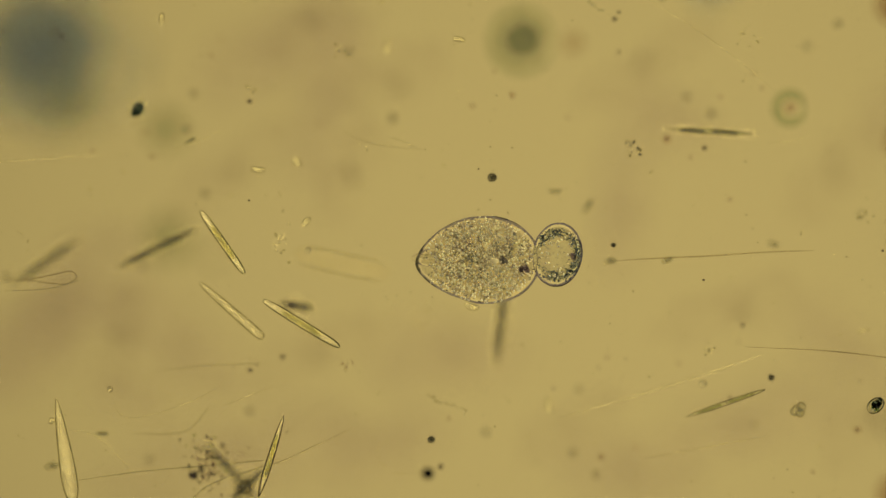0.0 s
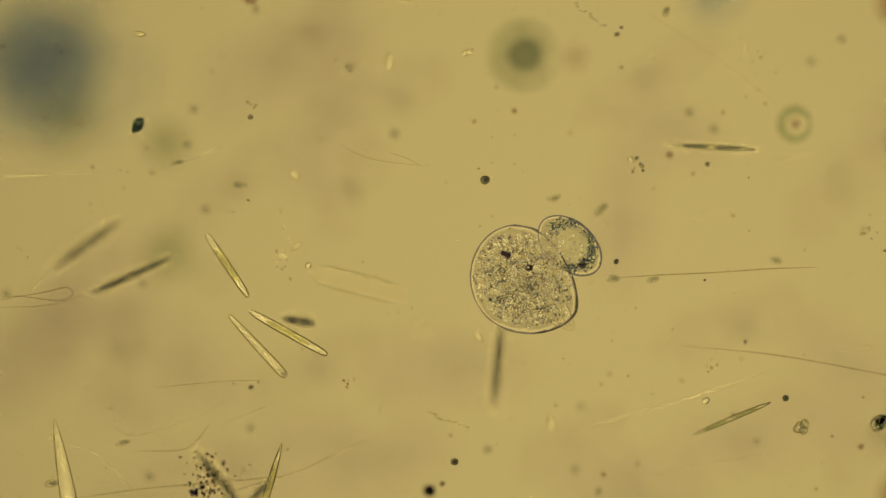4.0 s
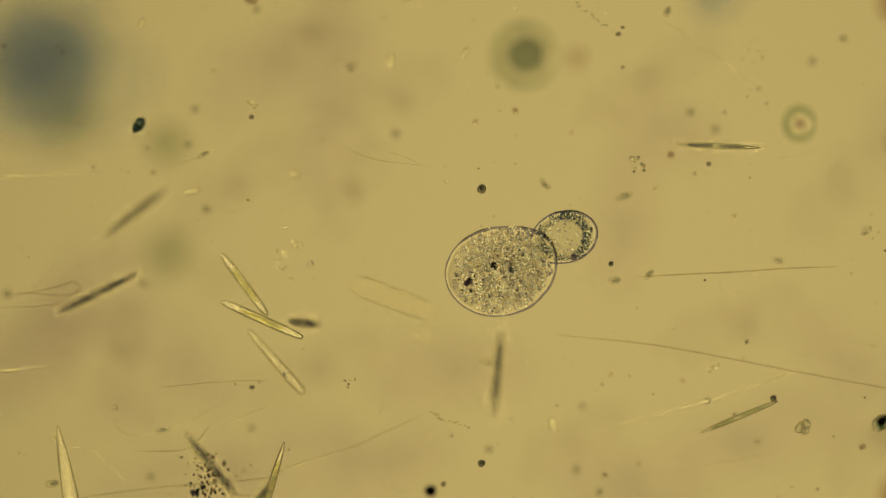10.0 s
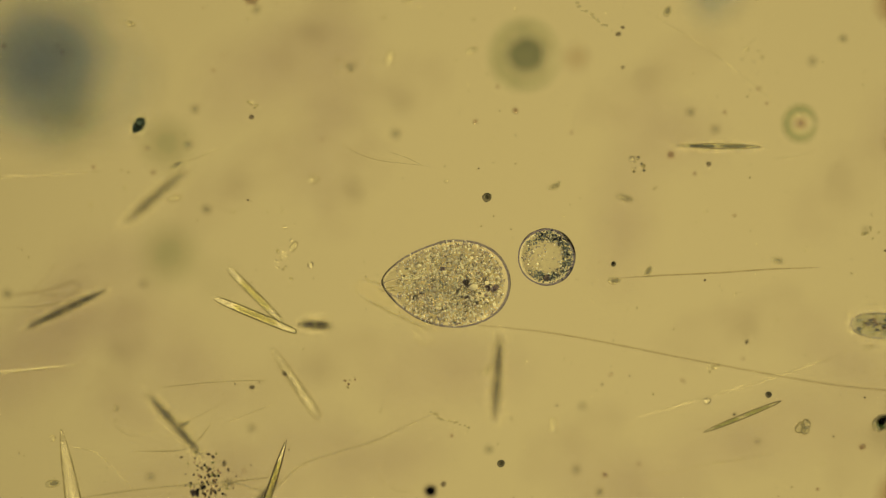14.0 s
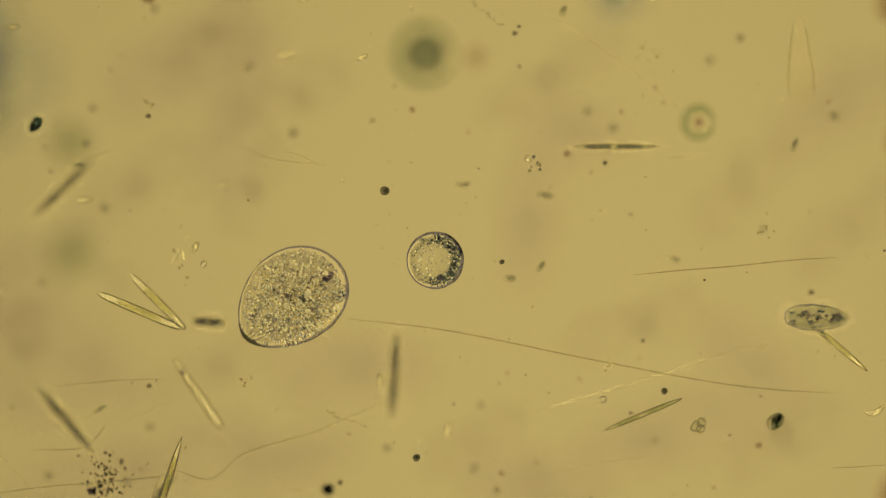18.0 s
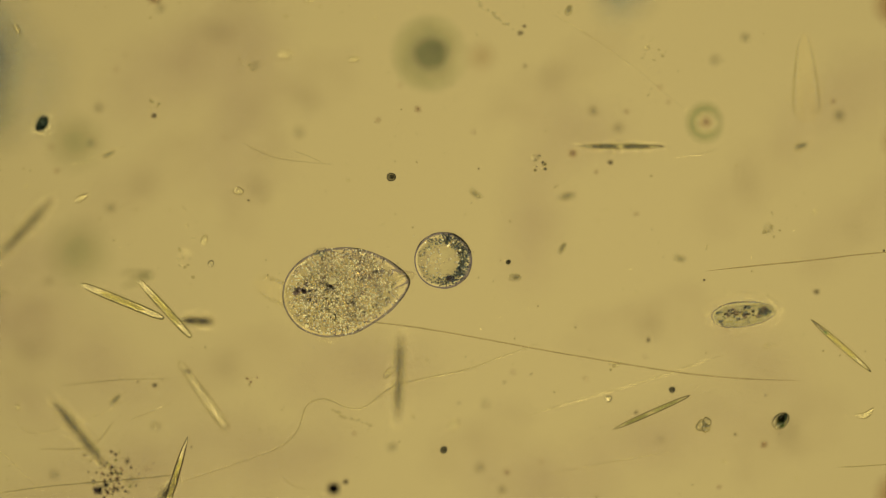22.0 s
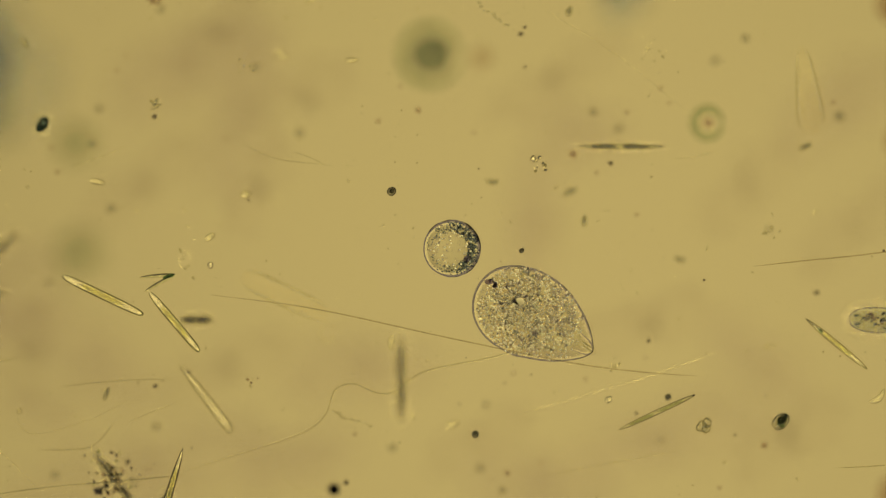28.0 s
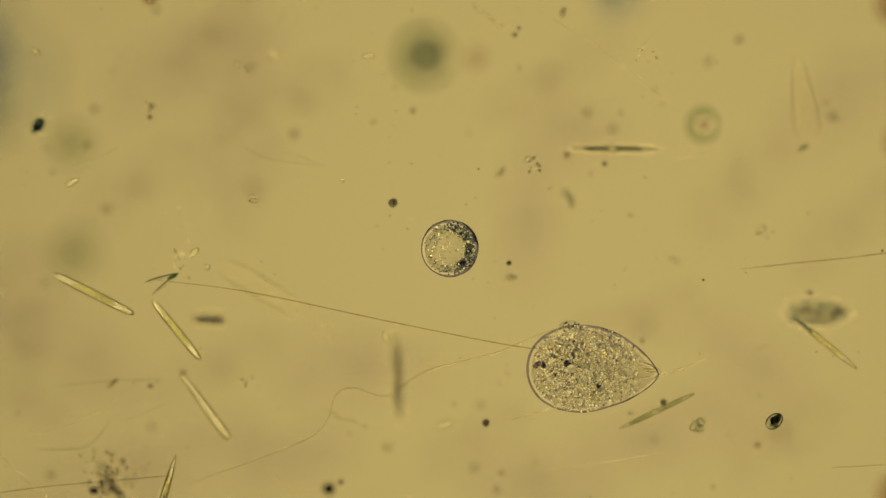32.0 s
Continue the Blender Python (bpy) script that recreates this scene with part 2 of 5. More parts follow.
def drift(ob, z, rows):
    """rows: seconds, x, y, angle and, where it leans, its tilt."""
    rows = [(*row, 0)[:5] for row in rows]
    if rows[-1][0] < 32:
        t, x, y, a, lean = rows[-1]
        rows.append((32, x - stage(t)[0] + stage(32)[0], y - stage(t)[1] + stage(32)[1], a, lean))
    walk(ob, [(t, spot(t, x, y, height(z, t), a, lean)) for t, x, y, a, lean in rows])


def glide(ob, z, rows, tilt=0.0):
    """rows: seconds, the two ends and, where it turns, its roll and tilt."""
    rows = list(rows)
    if rows[-1][0] < 32:
        t, *xy = rows[-1]
        dx, dy = stage(32)[0] - stage(t)[0], stage(32)[1] - stage(t)[1]
        rows.append((32, xy[0] + dx, xy[1] + dy, xy[2] + dx, xy[3] + dy, *xy[4:]))
    walk(ob, [(t, span(t, *xy[:4], height(z, t), tilt + (xy[5] if len(xy) > 5 else 0), xy[4] if len(xy) > 4 else 0)) for t, *xy in rows])


# ---- the setting ----
def build_setting():
    bm = bmesh.new()
    bmesh.ops.create_cube(bm, size=1, matrix=Matrix.Diagonal((4.4, 3.2, 0.17, 1)))
    bmesh.ops.bevel(bm, geom=bm.edges[:], offset=0.015, segments=2, affect="EDGES")
    me = bpy.data.meshes.new("glass_slide")
    bm.to_mesh(me)
    bm.free()
    me.materials.append(slide_glass())
    ob = new("glass_slide", me)
    ob.matrix_world = pose(0.06, 0, SLIDE - 0.085)
    tagged(ob, "clear flat glass slide carrying the drop of pond water", "glass slide", kind="structure")
    verts, faces = [(0, 0, 0)], []
    n = 96
    for j in range(n):
        a = 2 * math.pi * j / n
        verts.append((LENS_R * math.cos(a), LENS_R * math.sin(a), 0))
    faces = [(0, 1 + j, 1 + (j + 1) % n) for j in range(n)]
    lens = linked("backdrop", verts, faces, lamp_field("lit_field_lens", 1.08, 0.21, 16.0), smooth=False)
    lens.matrix_world = pose(0.50, -0.10, -20)
    tagged(lens, "glowing warm yellow field lens of the microscope lamp", "lamp lens", kind="structure")
    # Both rings are added: one lights scattering parts, one brightens refracting edges
    for name, (inner, outer), strength, z, label in (
            ("fill_ring", RING, 10.0, -20.2, "added glowing warm yellow ring that brightens scattering parts"),
            ("edge_glow_ring", EDGE_GLOW, 1.5, -20.1, "added glowing ring that brightens refracting edges")):
        verts = [(r * math.cos(2 * math.pi * j / n), r * math.sin(2 * math.pi * j / n), 0) for r in (inner, outer) for j in range(n)]
        faces = [(j, (j + 1) % n, n + (j + 1) % n, n + j) for j in range(n)]
        ring = linked(name, verts, faces, lamp_field("lit_" + name, strength, strength, 400.0), smooth=False)
        ring.matrix_world = pose(0.45, 0, z)
        tagged(ring, label, "lamp ring", kind="structure")


SLIDE, LENS_R = -1.76, 2.65
EDGE_GLOW, RING = (2.65, 4.1), (16.5, 32.0)
build_setting()


# ---- the hunting cell ----
def egg(u):
    return (1 - u) ** 0.74 * (1 + u) ** 0.48 / 1.028


def halo_skins(length, prof, flat, parent):
    """Bright optical halo put in as thin skins that fade outwards: two, one in another."""
    verts, faces = [], []
    for k in (1.0, 0.75):
        vs, fs = loft(length * (0.7 + 0.3 * k), lambda u: prof(u) * k, flat, 18, 16)
        faces += [tuple(i + len(verts) for i in f) for f in fs]
        verts += vs
    return linked("halo_skin", verts, faces, HALO_SKIN, parent, "faint bright halo put round it")


def uneven(shape, amount, size, seed):
    """The same body with a slightly wavy skin."""
    verts, faces = shape
    out = []
    for v in verts:
        p = Vector(v)
        k = 1 + amount * noise.noise(p / size + Vector((seed, 0, 0))) + 0.5 * amount * noise.noise(p / size * 2.7 + Vector((0, seed, 0)))
        out.append((p.x, p.y * k, p.z * k))
    return out, faces


def build_hunter():
    rng = random.Random(5)
    U = UNIT
    body = base("ciliate", "large clear pear-shaped single-celled animal packed with grains", "ciliate")
    long, wide, flat = 246 * U, 95 * U, 0.82

    def curl(shape):
        """The front end curls a little towards the belly."""
        return [(x, y, z - 14 * U * max(0, 2 * x / long) ** 2) for x, y, z in shape[0]], shape[1]
    linked("pellicle", *curl(uneven(loft(long - 8 * U, lambda u: wide * egg(u), flat, 72, 64, shift=-4 * U), 0.018, 34 * U, 3)), PELLICLE, body, "clear skin with a thin dark outline")

    def inside(fill):
        while True:
            u, a, r = rng.uniform(-0.95, 0.66), rng.uniform(0, 2 * math.pi), math.sqrt(rng.random()) * fill
            if rng.random() < egg(u) ** 2:
                w = wide * egg(u) * r
                return u * long / 2 * 0.90 - 2 * U, w * math.cos(a) * 0.86, w * flat * math.sin(a) - 14 * U * max(0, u) ** 2
    drops = []
    while len(drops) < 600:
        p = inside(0.93)
        if all((p[0] - q[0]) ** 2 + (p[1] - q[1]) ** 2 + (p[2] - q[2]) ** 2 > (6.0 * U) ** 2 for q in drops):
            drops.append((*p, rng.choice((2.2, 2.6, 3.0, 3.5, 4.4)) * rng.uniform(0.9, 1.1) * U))
    sparks = [(*inside(0.95), rng.uniform(1.1, 2.3) * U) for _ in range(900)]
    grains = [(*inside(0.93), rng.uniform(0.9, 2.0) * U) for _ in range(620)]
    linked("endoplasm", *curl(uneven(loft(long * 0.76, lambda u: wide * 0.70 * egg(u), flat, 30, 28, shift=-6 * U), 0.12, 25 * U, 6)), ENDOPLASM, body, "greyish inner fluid")
    tagged(linked("oil_droplet", *swarm(drops, rng, True), DROPLETS, body, "tiny clear oil droplets"), kind="stuff")
    tagged(linked("bright_granule", *swarm(sparks, rng, True), GLINTS, body, "tiny bright granules"), kind="stuff")
    tagged(linked("grain", *swarm(grains, rng), GRAINS, body, "fine dark grains"), kind="stuff")
    for x, y, z, r in ((-62, 34, -8, 4), (-30, -40, 20, 4), (10, -24, -30, 4), (-70, -30, 20, 4), (30, 20, 14, 4)):
        ob = linked("food_vacuole", *lump(rng, r * U, (1.1, 0.8, 0.8), 0.35), FOOD, body, "dark purple food ball")
        ob.location = (x * U, y * U, z * U)
    for x, y, z, r in ((-66, 16, 34, 8), (-78, -12, 0, 7), (20, 10, 30, 7), (-8, 52, 0, 7), (-50, -52, 0, 6), (36, -22, 10, 6), (2, 30, -30, 7),
                       (-20, -30, 40, 8), (48, 8, 20, 6), (-44, 40, 24, 7), (-10, -60, 10, 6), (8, -8, 52, 7)):
        ob = linked("clear_vacuole", *lump(rng, r * U, (1, 1, 1), 0.06), DROPLETS, body, "round clear vacuole")
        ob.location = (x * U, y * U, z * U)
    for x, y, z, r in ((24, -6, 10, 3), (-60, 22, 10, 3), (52, 4, 0, 3)):
        ob = linked("oil_drop", *lump(rng, r * U, (1, 1, 1), 0.1), SPARKS, body, "bright yellowish oil drop")
        ob.location = (x * U, y * U, z * U)
    moving = {
        "rear": linked("food_vacuole", *swarm([(rng.uniform(-9, 9) * U, rng.uniform(-5, 5) * U, rng.uniform(-5, 5) * U, rng.uniform(2.5, 5) * U) for _ in range(7)], rng, True), FOOD, body, "ragged dark purple food ball"),
        "middle": linked("food_vacuole", *swarm([(rng.uniform(-3, 3) * U, rng.uniform(-3, 3) * U, rng.uniform(-3, 3) * U, rng.uniform(3.5, 5.5) * U) for _ in range(5)], rng, True), DARK_FOOD, body, "round blue-black food ball"),
        "oil": linked("oil_drop", *lump(rng, 6.0 * U, (1.3, 0.9, 0.9), 0.1), GLINTS, body, "bright yellowish oil drop"),
        "clear": linked("clear_vacuole", *lump(rng, 13 * U, (1, 1, 1), 0.06), CELL_SKIN, body, "large round clear vacuole")}
    blister = linked("blister", *lump(rng, 17 * U, (1.15, 0.75, 0.75), 0.08), PELLICLE, body, "small clear blister on the skin")
    spots = [(rng.uniform(-13, 13) * U, rng.uniform(-8, 8) * U, rng.uniform(-8, 8) * U, rng.uniform(1, 2.4) * U) for _ in range(26)]
    tagged(linked("grain", *swarm(spots, rng), BLUE_GRAINS, blister, "dark grains in the blister"), kind="stuff")
    moving["blister"] = blister
    # The mouth: a soft blunt snout that leans and slides as the animal feels its way
    verts, faces, rings, segs = [], [], 16, 28
    for i in range(rings + 1):
        f = i / rings
        r = (23 * f ** 0.58 + 0.6) * U
        verts += [(-44 * f ** 1.3 * U, r * math.cos(2 * math.pi * j / segs), 0.7 * r * math.sin(2 * math.pi * j / segs)) for j in range(segs)]
    for i in range(rings):
        faces += [(i * segs + j, (i + 1) * segs + j, (i + 1) * segs + (j + 1) % segs, i * segs + (j + 1) % segs) for j in range(segs)]
    faces.append(tuple(range(segs)))
    snout = linked("snout", verts, faces, SNOUT, body, "clear blunt snout with a fold")
    for i in range(4):
        pts = [((-3 - 9 * q - abs(i - 1.6) * 3) * U, ((i - 1.5) * (1.4 + q * 2.0) + 3 * math.sin(q * 1.3 + i)) * U, (2 - i) * 2 * U) for q in np.linspace(0.4, 3.0 + 0.4 * (i % 2), 12)]
        linked("mouth_fold", *tube([tuple(float(c) for c in p) for p in pts], 1.2 * U), THREAD_PALE if i % 2 else SOFT_RIM, snout, "pale fold of the mouth")
    moving["snout"] = snout
    return body, moving


# ---- the round prey ----
def build_prey():
    rng = random.Random(9)
    U = UNIT
    prey = base("round_cell", "round clear cell with dark blue-green grains round its edge", "cell")
    linked("cell_wall", *uneven(loft(136 * U, lambda u: 43.5 * U * math.sqrt(max(0, 1 - u * u)), 1.17, 48, 48), 0.02, 25 * U, 8), PREY_SKIN, prey, "clear wall with a dark outline")

    def arc(count, wide, inner, sizes):
        """Grains along the wall, round an arc of so many degrees."""
        out = []
        for _ in range(count):
            a = radians(wide * rng.uniform(-1, 1) * rng.uniform(0.25, 1) ** 0.5)
            depth = rng.uniform(-0.55, 0.55)
            r = 44.5 * math.sqrt(1 - depth * depth) * rng.uniform(inner, 1.0) ** 0.6
            out.append((r * math.cos(a) * U, r * math.sin(a) * U, depth * 44 * U, rng.uniform(*sizes) * U))
        return out
    moving = {}
    for key, count, wide in (("east", 170, 62), ("north", 160, 55), ("south", 160, 55)):
        moving[key] = tagged(linked("grain", *swarm(arc(count, wide, 0.50, (0.6, 1.9)), rng), BLUE_GRAINS, prey, "crowd of dark blue-green grains"), kind="stuff")
    moving["west"] = tagged(linked("grain", *swarm(arc(420, 180, 0.62, (0.6, 1.8)), rng), BLUE_GRAINS, prey, "dark blue-green grains along the wall"), kind="stuff")
    drops = []
    for _ in range(150):
        v = Vector((rng.gauss(0, 1), rng.gauss(0, 1), rng.gauss(0, 1))).normalized() * rng.uniform(0.50, 0.92)
        drops.append((v.x * 62 * U, v.y * 40 * U, v.z * 47 * U, rng.uniform(1.0, 2.2) * U))
    tagged(linked("oil_droplet", *swarm(drops[:70], rng, True), DROPLETS, prey, "tiny clear droplets"), kind="stuff")
    tagged(linked("bright_granule", *swarm(drops[105:], rng, True), GLINTS, prey, "tiny bright granules"), kind="stuff")
    moving["spot"] = linked("food_vacuole", *lump(rng, 6.5 * U, (1, 0.9, 0.9), 0.35), FOOD, prey, "dark purple eye-like spot")
    return prey, moving


# ---- the oval swimmer ----
def build_swimmer():
    rng = random.Random(21)
    U = UNIT
    cell = base("oval_ciliate", "small grey oval swimming cell with dark food balls", "ciliate")

    def prof(u):
        return 23.5 * U * (1 - u) ** 0.42 * (1 + u) ** 0.56 / 1.01
    linked("pellicle", *uneven(loft(116 * U, prof, 0.9, 40, 32), 0.03, 20 * U, 2), clear("swimmer_skin", (0.88, 0.90, 0.89), (0.96, 0.97, 0.95), 1.070, 50, straight=0.12), cell, "clear skin with a dark outline")
    halo_skins(150 * U, lambda u: prof(u) * 1.6 + 3 * U * (1 - u * u), 0.5, cell)
    linked("cytoplasm", *uneven(loft(106 * U, lambda u: prof(u) * 0.90, 0.9, 24, 20), 0.06, 14 * U, 5), SWIMMER_FLUID, cell, "grey-olive grainy cell fluid")
    for i in range(44):
        u, a = rng.uniform(-0.80, 0.84), rng.uniform(0, 6.28)
        w = prof(u) * rng.uniform(0.1, 0.74)
        kind_of = (VACUOLE, DROPLETS, PLUM, VACUOLE, BLUE_GRAINS)[i % 5]
        small = rng.uniform(2.8, 4.6) if i % 5 in (1, 2) else rng.uniform(1.8, 3.8)
        ob = linked("food_vacuole", *lump(rng, small * U, (1.1, 0.9, 0.8), 0.25, False), kind_of, cell)
        ob.location = (u * 55 * U, w * math.cos(a), w * math.sin(a) * 0.7)
    for x, y, r in ((-36, 4, 4), (-40, -3, 3.5), (-28, -6, 3), (-46, 1, 3)):
        ob = linked("dark_cap", *lump(rng, r * U, (1.3, 0.9, 0.8), 0.25, False), BLUE_GRAINS, cell, "blue-grey narrow end")
        ob.location = (x * U, y * U, rng.uniform(-5, 5) * U)
    spots = [(rng.uniform(-0.8, 0.85), rng.uniform(0, 6.28), rng.uniform(0.2, 0.85), rng.uniform(0.8, 1.8) * U) for _ in range(90)]
    tagged(linked("grain", *swarm([(u * 55 * U, prof(u) * w * math.cos(a), prof(u) * w * 0.8 * math.sin(a), r) for u, a, w, r in spots], rng), BLUE_GRAINS, cell, "fine dark grains"), kind="stuff")
    return cell


# ---- diatoms ----
def outline(L, prof, radius, reach=0.985, n=34):
    """A closed thread round the edge of a flat body."""
    us = [reach * math.sin(math.pi * (i / n - 0.5)) for i in range(n + 1)]
    pts = [(u * L / 2, prof(u), 0.0) for u in us] + [(u * L / 2, -prof(u), 0.0) for u in us[::-1]]
    pts.append(pts[0])
    verts, faces = tube(pts, radius, 6)
    return verts, faces


def build_diatom(length, width, style="gold", blunt=0.75, z_flat=0.8, wedge=0.0, core=None, rim=None):
    """A silica needle with its rim and chloroplasts."""
    U = UNIT
    L, w = length * U, width * U / 2
    words = {"gold": "slender golden-yellow diatom needle of clear silica", "olive": "slender olive-green spindle-shaped diatom",
             "dark": "dark grey rod-shaped diatom floating deeper in the water", "faint": "broad faint empty diatom shell",
             "pale": "pale yellowish wedge-shaped diatom of clear silica"}
    ob = base("diatom", words[style], "diatom", "diatoms in the water")
    rng = random.Random(int(length * 7 + width))

    def prof(u):
        return w * ((1 - abs(u) ** 3) ** (blunt + 0.1) * 0.72 + 0.28 * (1 - u ** 14)) * (1 + wedge * u)
    # Style dark: phase darkening of out-of-focus rods is put into the tints
    shell = {"gold": SHELL, "olive": DIM_SHELL, "dark": GREY_CORE, "faint": FAINT_SHELL, "pale": PALE_SHELL}[style]
    linked("shell", *loft(L, prof, z_flat, 40, 18), shell, ob)
    if style == "faint":
        for side in (-1, 1):
            linked("rim", *tube([(u * L / 2, side * prof(u) * 0.97, 0) for u in np.linspace(-0.86, 0.84, 30)], 1.5 * U), SOFT_RIM, ob, "soft dark edge")
            # Bright refraction line inside the edge, put in as a pale thread
            linked("bright_line", *tube([(u * L / 2, side * prof(u) * 0.78, 0) for u in np.linspace(-0.9, 0.9, 30)], 1.7 * U), THREAD_PALE, ob, "soft bright edge")
        return ob
    linked("rim", *outline(L, prof, {"gold": 1.4, "pale": 1.3}.get(style, 0.8) * U), rim or {"pale": PALE_RIM, "gold": GOLD_RIM}.get(style, RIM), ob, "dark rim of the shell")
    if style == "pale":
        # Light focused along the shell, put in as a bright strip
        linked("bright_streak", *loft(L * 0.86, lambda u: 0.40 * prof(u), z_flat, 24, 12), SHELL, ob, "bright ridge along the middle")
    else:
        mat = core or {"gold": GOLD, "olive": OLIVE, "dark": DUSK}[style]
        if style == "gold":
            linked("chloroplast", *loft(L * 0.52, lambda u: 0.58 * prof(0.2) * (1 - u ** 8) ** 0.5, z_flat, 20, 12, shift=rng.uniform(-0.02, 0.02) * L), mat, ob)
            ends = (-0.27, 0.26)
        else:
            for side in (-1, 1):
                plate = linked("chloroplast", *loft(L * 0.31, lambda u: 0.64 * prof(0.38) * (1 - u ** 6) ** 0.5 * (1 - 0.2 * u * side), z_flat, 16, 12), mat, ob)
                plate.location = (side * L * (0.155 + rng.uniform(0.02, 0.05)), 0, 0)
            ends = (-0.30, 0.02, 0.27)
        for x in ends:
            g = linked("oil_droplet", *lump(rng, w * 0.32, (1.2, 1, 1), 0.1, False), SPARKS if style == "gold" else DUSK, ob)
            g.location = ((x + rng.uniform(-0.03, 0.03)) * L, w * 0.1, w * 0.2)
    if style == "dark" or core == DUSK:
        halo_skins(L * 1.2, lambda u: w * 3.2 * (1 - u ** 4) ** 0.6, 0.4, ob)
    if style == "gold":
        # Line of focused light, put in as a narrow bright strip
        linked("bright_streak", *loft(L * 0.9, lambda u: 0.22 * prof(u), z_flat, 20, 8, bend=lambda u: -0.35 * prof(u)), SPARKS, ob, "bright ridge along the shell")
    return ob


def build_fragment():
    """Two broken shell valves that still hang together at one end."""
    U = UNIT
    ob = base("shell_fragment", "dark forked fragment of a broken diatom shell", "diatom", "diatoms in the water")
    for turn, long in ((2, 64), (26, 62)):
        arm = linked("valve", *loft(long * U, lambda u: 2.6 * U * (1 - u ** 4) ** 0.5 * (1.1 + 0.4 * u), 0.8, 20, 10, shift=-long / 2 * U), DIM_SHELL, ob)
        arm.location, arm.rotation_euler = (33 * U, 0, 0), (0, 0, radians(turn))
        edge = linked("rim", *tube([(-(long - 2) * U * f, (1.2 + 1.5 * math.sin(math.pi * f)) * U, 0) for f in np.linspace(0, 1, 14)], 1.5 * U), DUSK, arm, "dark rim of the valve")
    chloro = linked("chloroplast", *loft(22 * U, lambda u: 3.2 * U * (1 - u * u) ** 0.5, 0.8, 14, 10), GREEN, ob, "small dark green remnant")
    chloro.location, chloro.rotation_euler = (21 * U, -2.5 * U, 1 * U), (0, 0, radians(14))
    return ob


def build_thread(points, width, pale, label, thin=False):
    """A filament through a few bends, rounded between them."""
    U = UNIT
    pts = [Vector((x * U, -y * U, 0)) for x, y in points]
    ext = [2 * pts[0] - pts[1], *pts, 2 * pts[-1] - pts[-2]]
    out = []
    for i in range(1, len(ext) - 2):
        a, b, c, d = ext[i - 1:i + 3]
        for s in np.linspace(0, 1, 12, endpoint=False):
            out.append(0.5 * (2 * b + (c - a) * s + (2 * a - 5 * b + 4 * c - d) * s * s + (3 * b - a - 3 * c + d) * s ** 3))
    out.append(pts[-1])
    ob = linked("filament", *tube([tuple(p) for p in out], width * U / 2), THREAD_PALE if pale else (SOFT_RIM if thin else THREAD_DARK))
    return tagged(ob, label, "filament", "filaments in the water") if label else ob


def build_cell(size, style, stretch=1.6, curve=0.0, seed=1):
    """A small free cell: clear wall, rim and contents."""
    U, rng = UNIT, random.Random(seed)
    words = {"bright": "small bright yellowish oval cell", "grey": "small grey oval cell drifting in the water",
             "dark": "small dark round cell", "ring": "small clear cell with a dark rim"}
    ob = base("small_cell", words[style], "cell", "small cells in the water")
    r = size * U / 2
    L = 2 * r * stretch

    def prof(u):
        return r * (1 - u * u) ** 0.45 * (1 - 0.1 * u)

    def bend(u):
        return curve * r * (u * u - 0.5)
    wall = {"bright": PALE, "grey": GREY_WALL, "dark": DUSK, "ring": SHELL}[style]
    linked("cell_wall", *loft(L, prof, 0.9, 16, 14, bend=bend), wall, ob)
    edge = {"bright": PALE_RIM, "grey": SOFT_RIM, "dark": INK, "ring": INK}[style]
    us = np.linspace(-0.97, 0.97, 16)
    pts = [(u * L / 2, bend(u) + prof(u), 0.0) for u in us] + [(u * L / 2, bend(u) - prof(u), 0.0) for u in us[::-1]]
    pts.append(pts[0])
    linked("rim", *tube([tuple(float(c) for c in p) for p in pts], 0.7 * U, 6), edge, ob)
    core = {"bright": FINE, "grey": GREY_CORE, "dark": DUSK, "ring": PALE}[style]
    c = linked("nucleus", *lump(rng, r * 0.6, (stretch, 1, 0.9), 0.2, False), core, ob)
    c.location = (r * 0.15 * stretch, bend(0.15), 0)
    return ob


def build_bit(size, mat, label, rough=0.5, stretch=(1, 1, 0.8), seed=1):
    ob = linked("detritus_and_vignette", *lump(random.Random(seed), size * UNIT / 2, stretch, rough), mat)
    return tagged(ob, label, "debris", "debris in the water")


def place(ob, t, x, y, z, angle=0.0):
    ob.matrix_world = spot(t, x, y, z, angle)
    return ob


f6 = build_thread([(-72, 2), (-20, 0), (25, -8), (52, -14), (64, -4), (50, 8), (20, 8), (-30, 2), (-72, 10)], 2.0, False, "thin filament bent into a loop")
(hunter, inner_parts), (prey, prey_parts), swimmer = build_hunter(), build_prey(), build_swimmer()
d1 = build_diatom(137, 11.5, "gold", 0.28)
d2 = build_diatom(160, 12.5, "gold", 0.32)
d3 = build_diatom(150, 13, "pale", 0.15, wedge=0.30)
d4 = build_diatom(160, 11.5, "dark")
d5 = build_diatom(150, 12, "dark")
d6 = build_diatom(150, 13, "dark")
d7 = build_diatom(60, 14, "dark", 0.4, core=VACUOLE)
d8 = build_diatom(156, 13, "dark")
d9 = build_diatom(151, 8.5, "olive", 1.6, core=DUSK)
d10 = build_diatom(150, 7.5, "olive", 1.0)
d11 = build_diatom(190, 23, "pale", 0.7, wedge=0.55)
d12 = build_diatom(152, 10.5, "gold", 1.5, wedge=0.2, rim=RIM)
d13 = build_diatom(141, 8.5, "gold", 1.2, rim=PALE_RIM)
linked("dark_tip", *tube([(x * UNIT, 0.4 * UNIT, 0) for x in np.linspace(-69, -38, 10)], 1.4 * UNIT), DUSK, d13, "dark drawn-out tip")
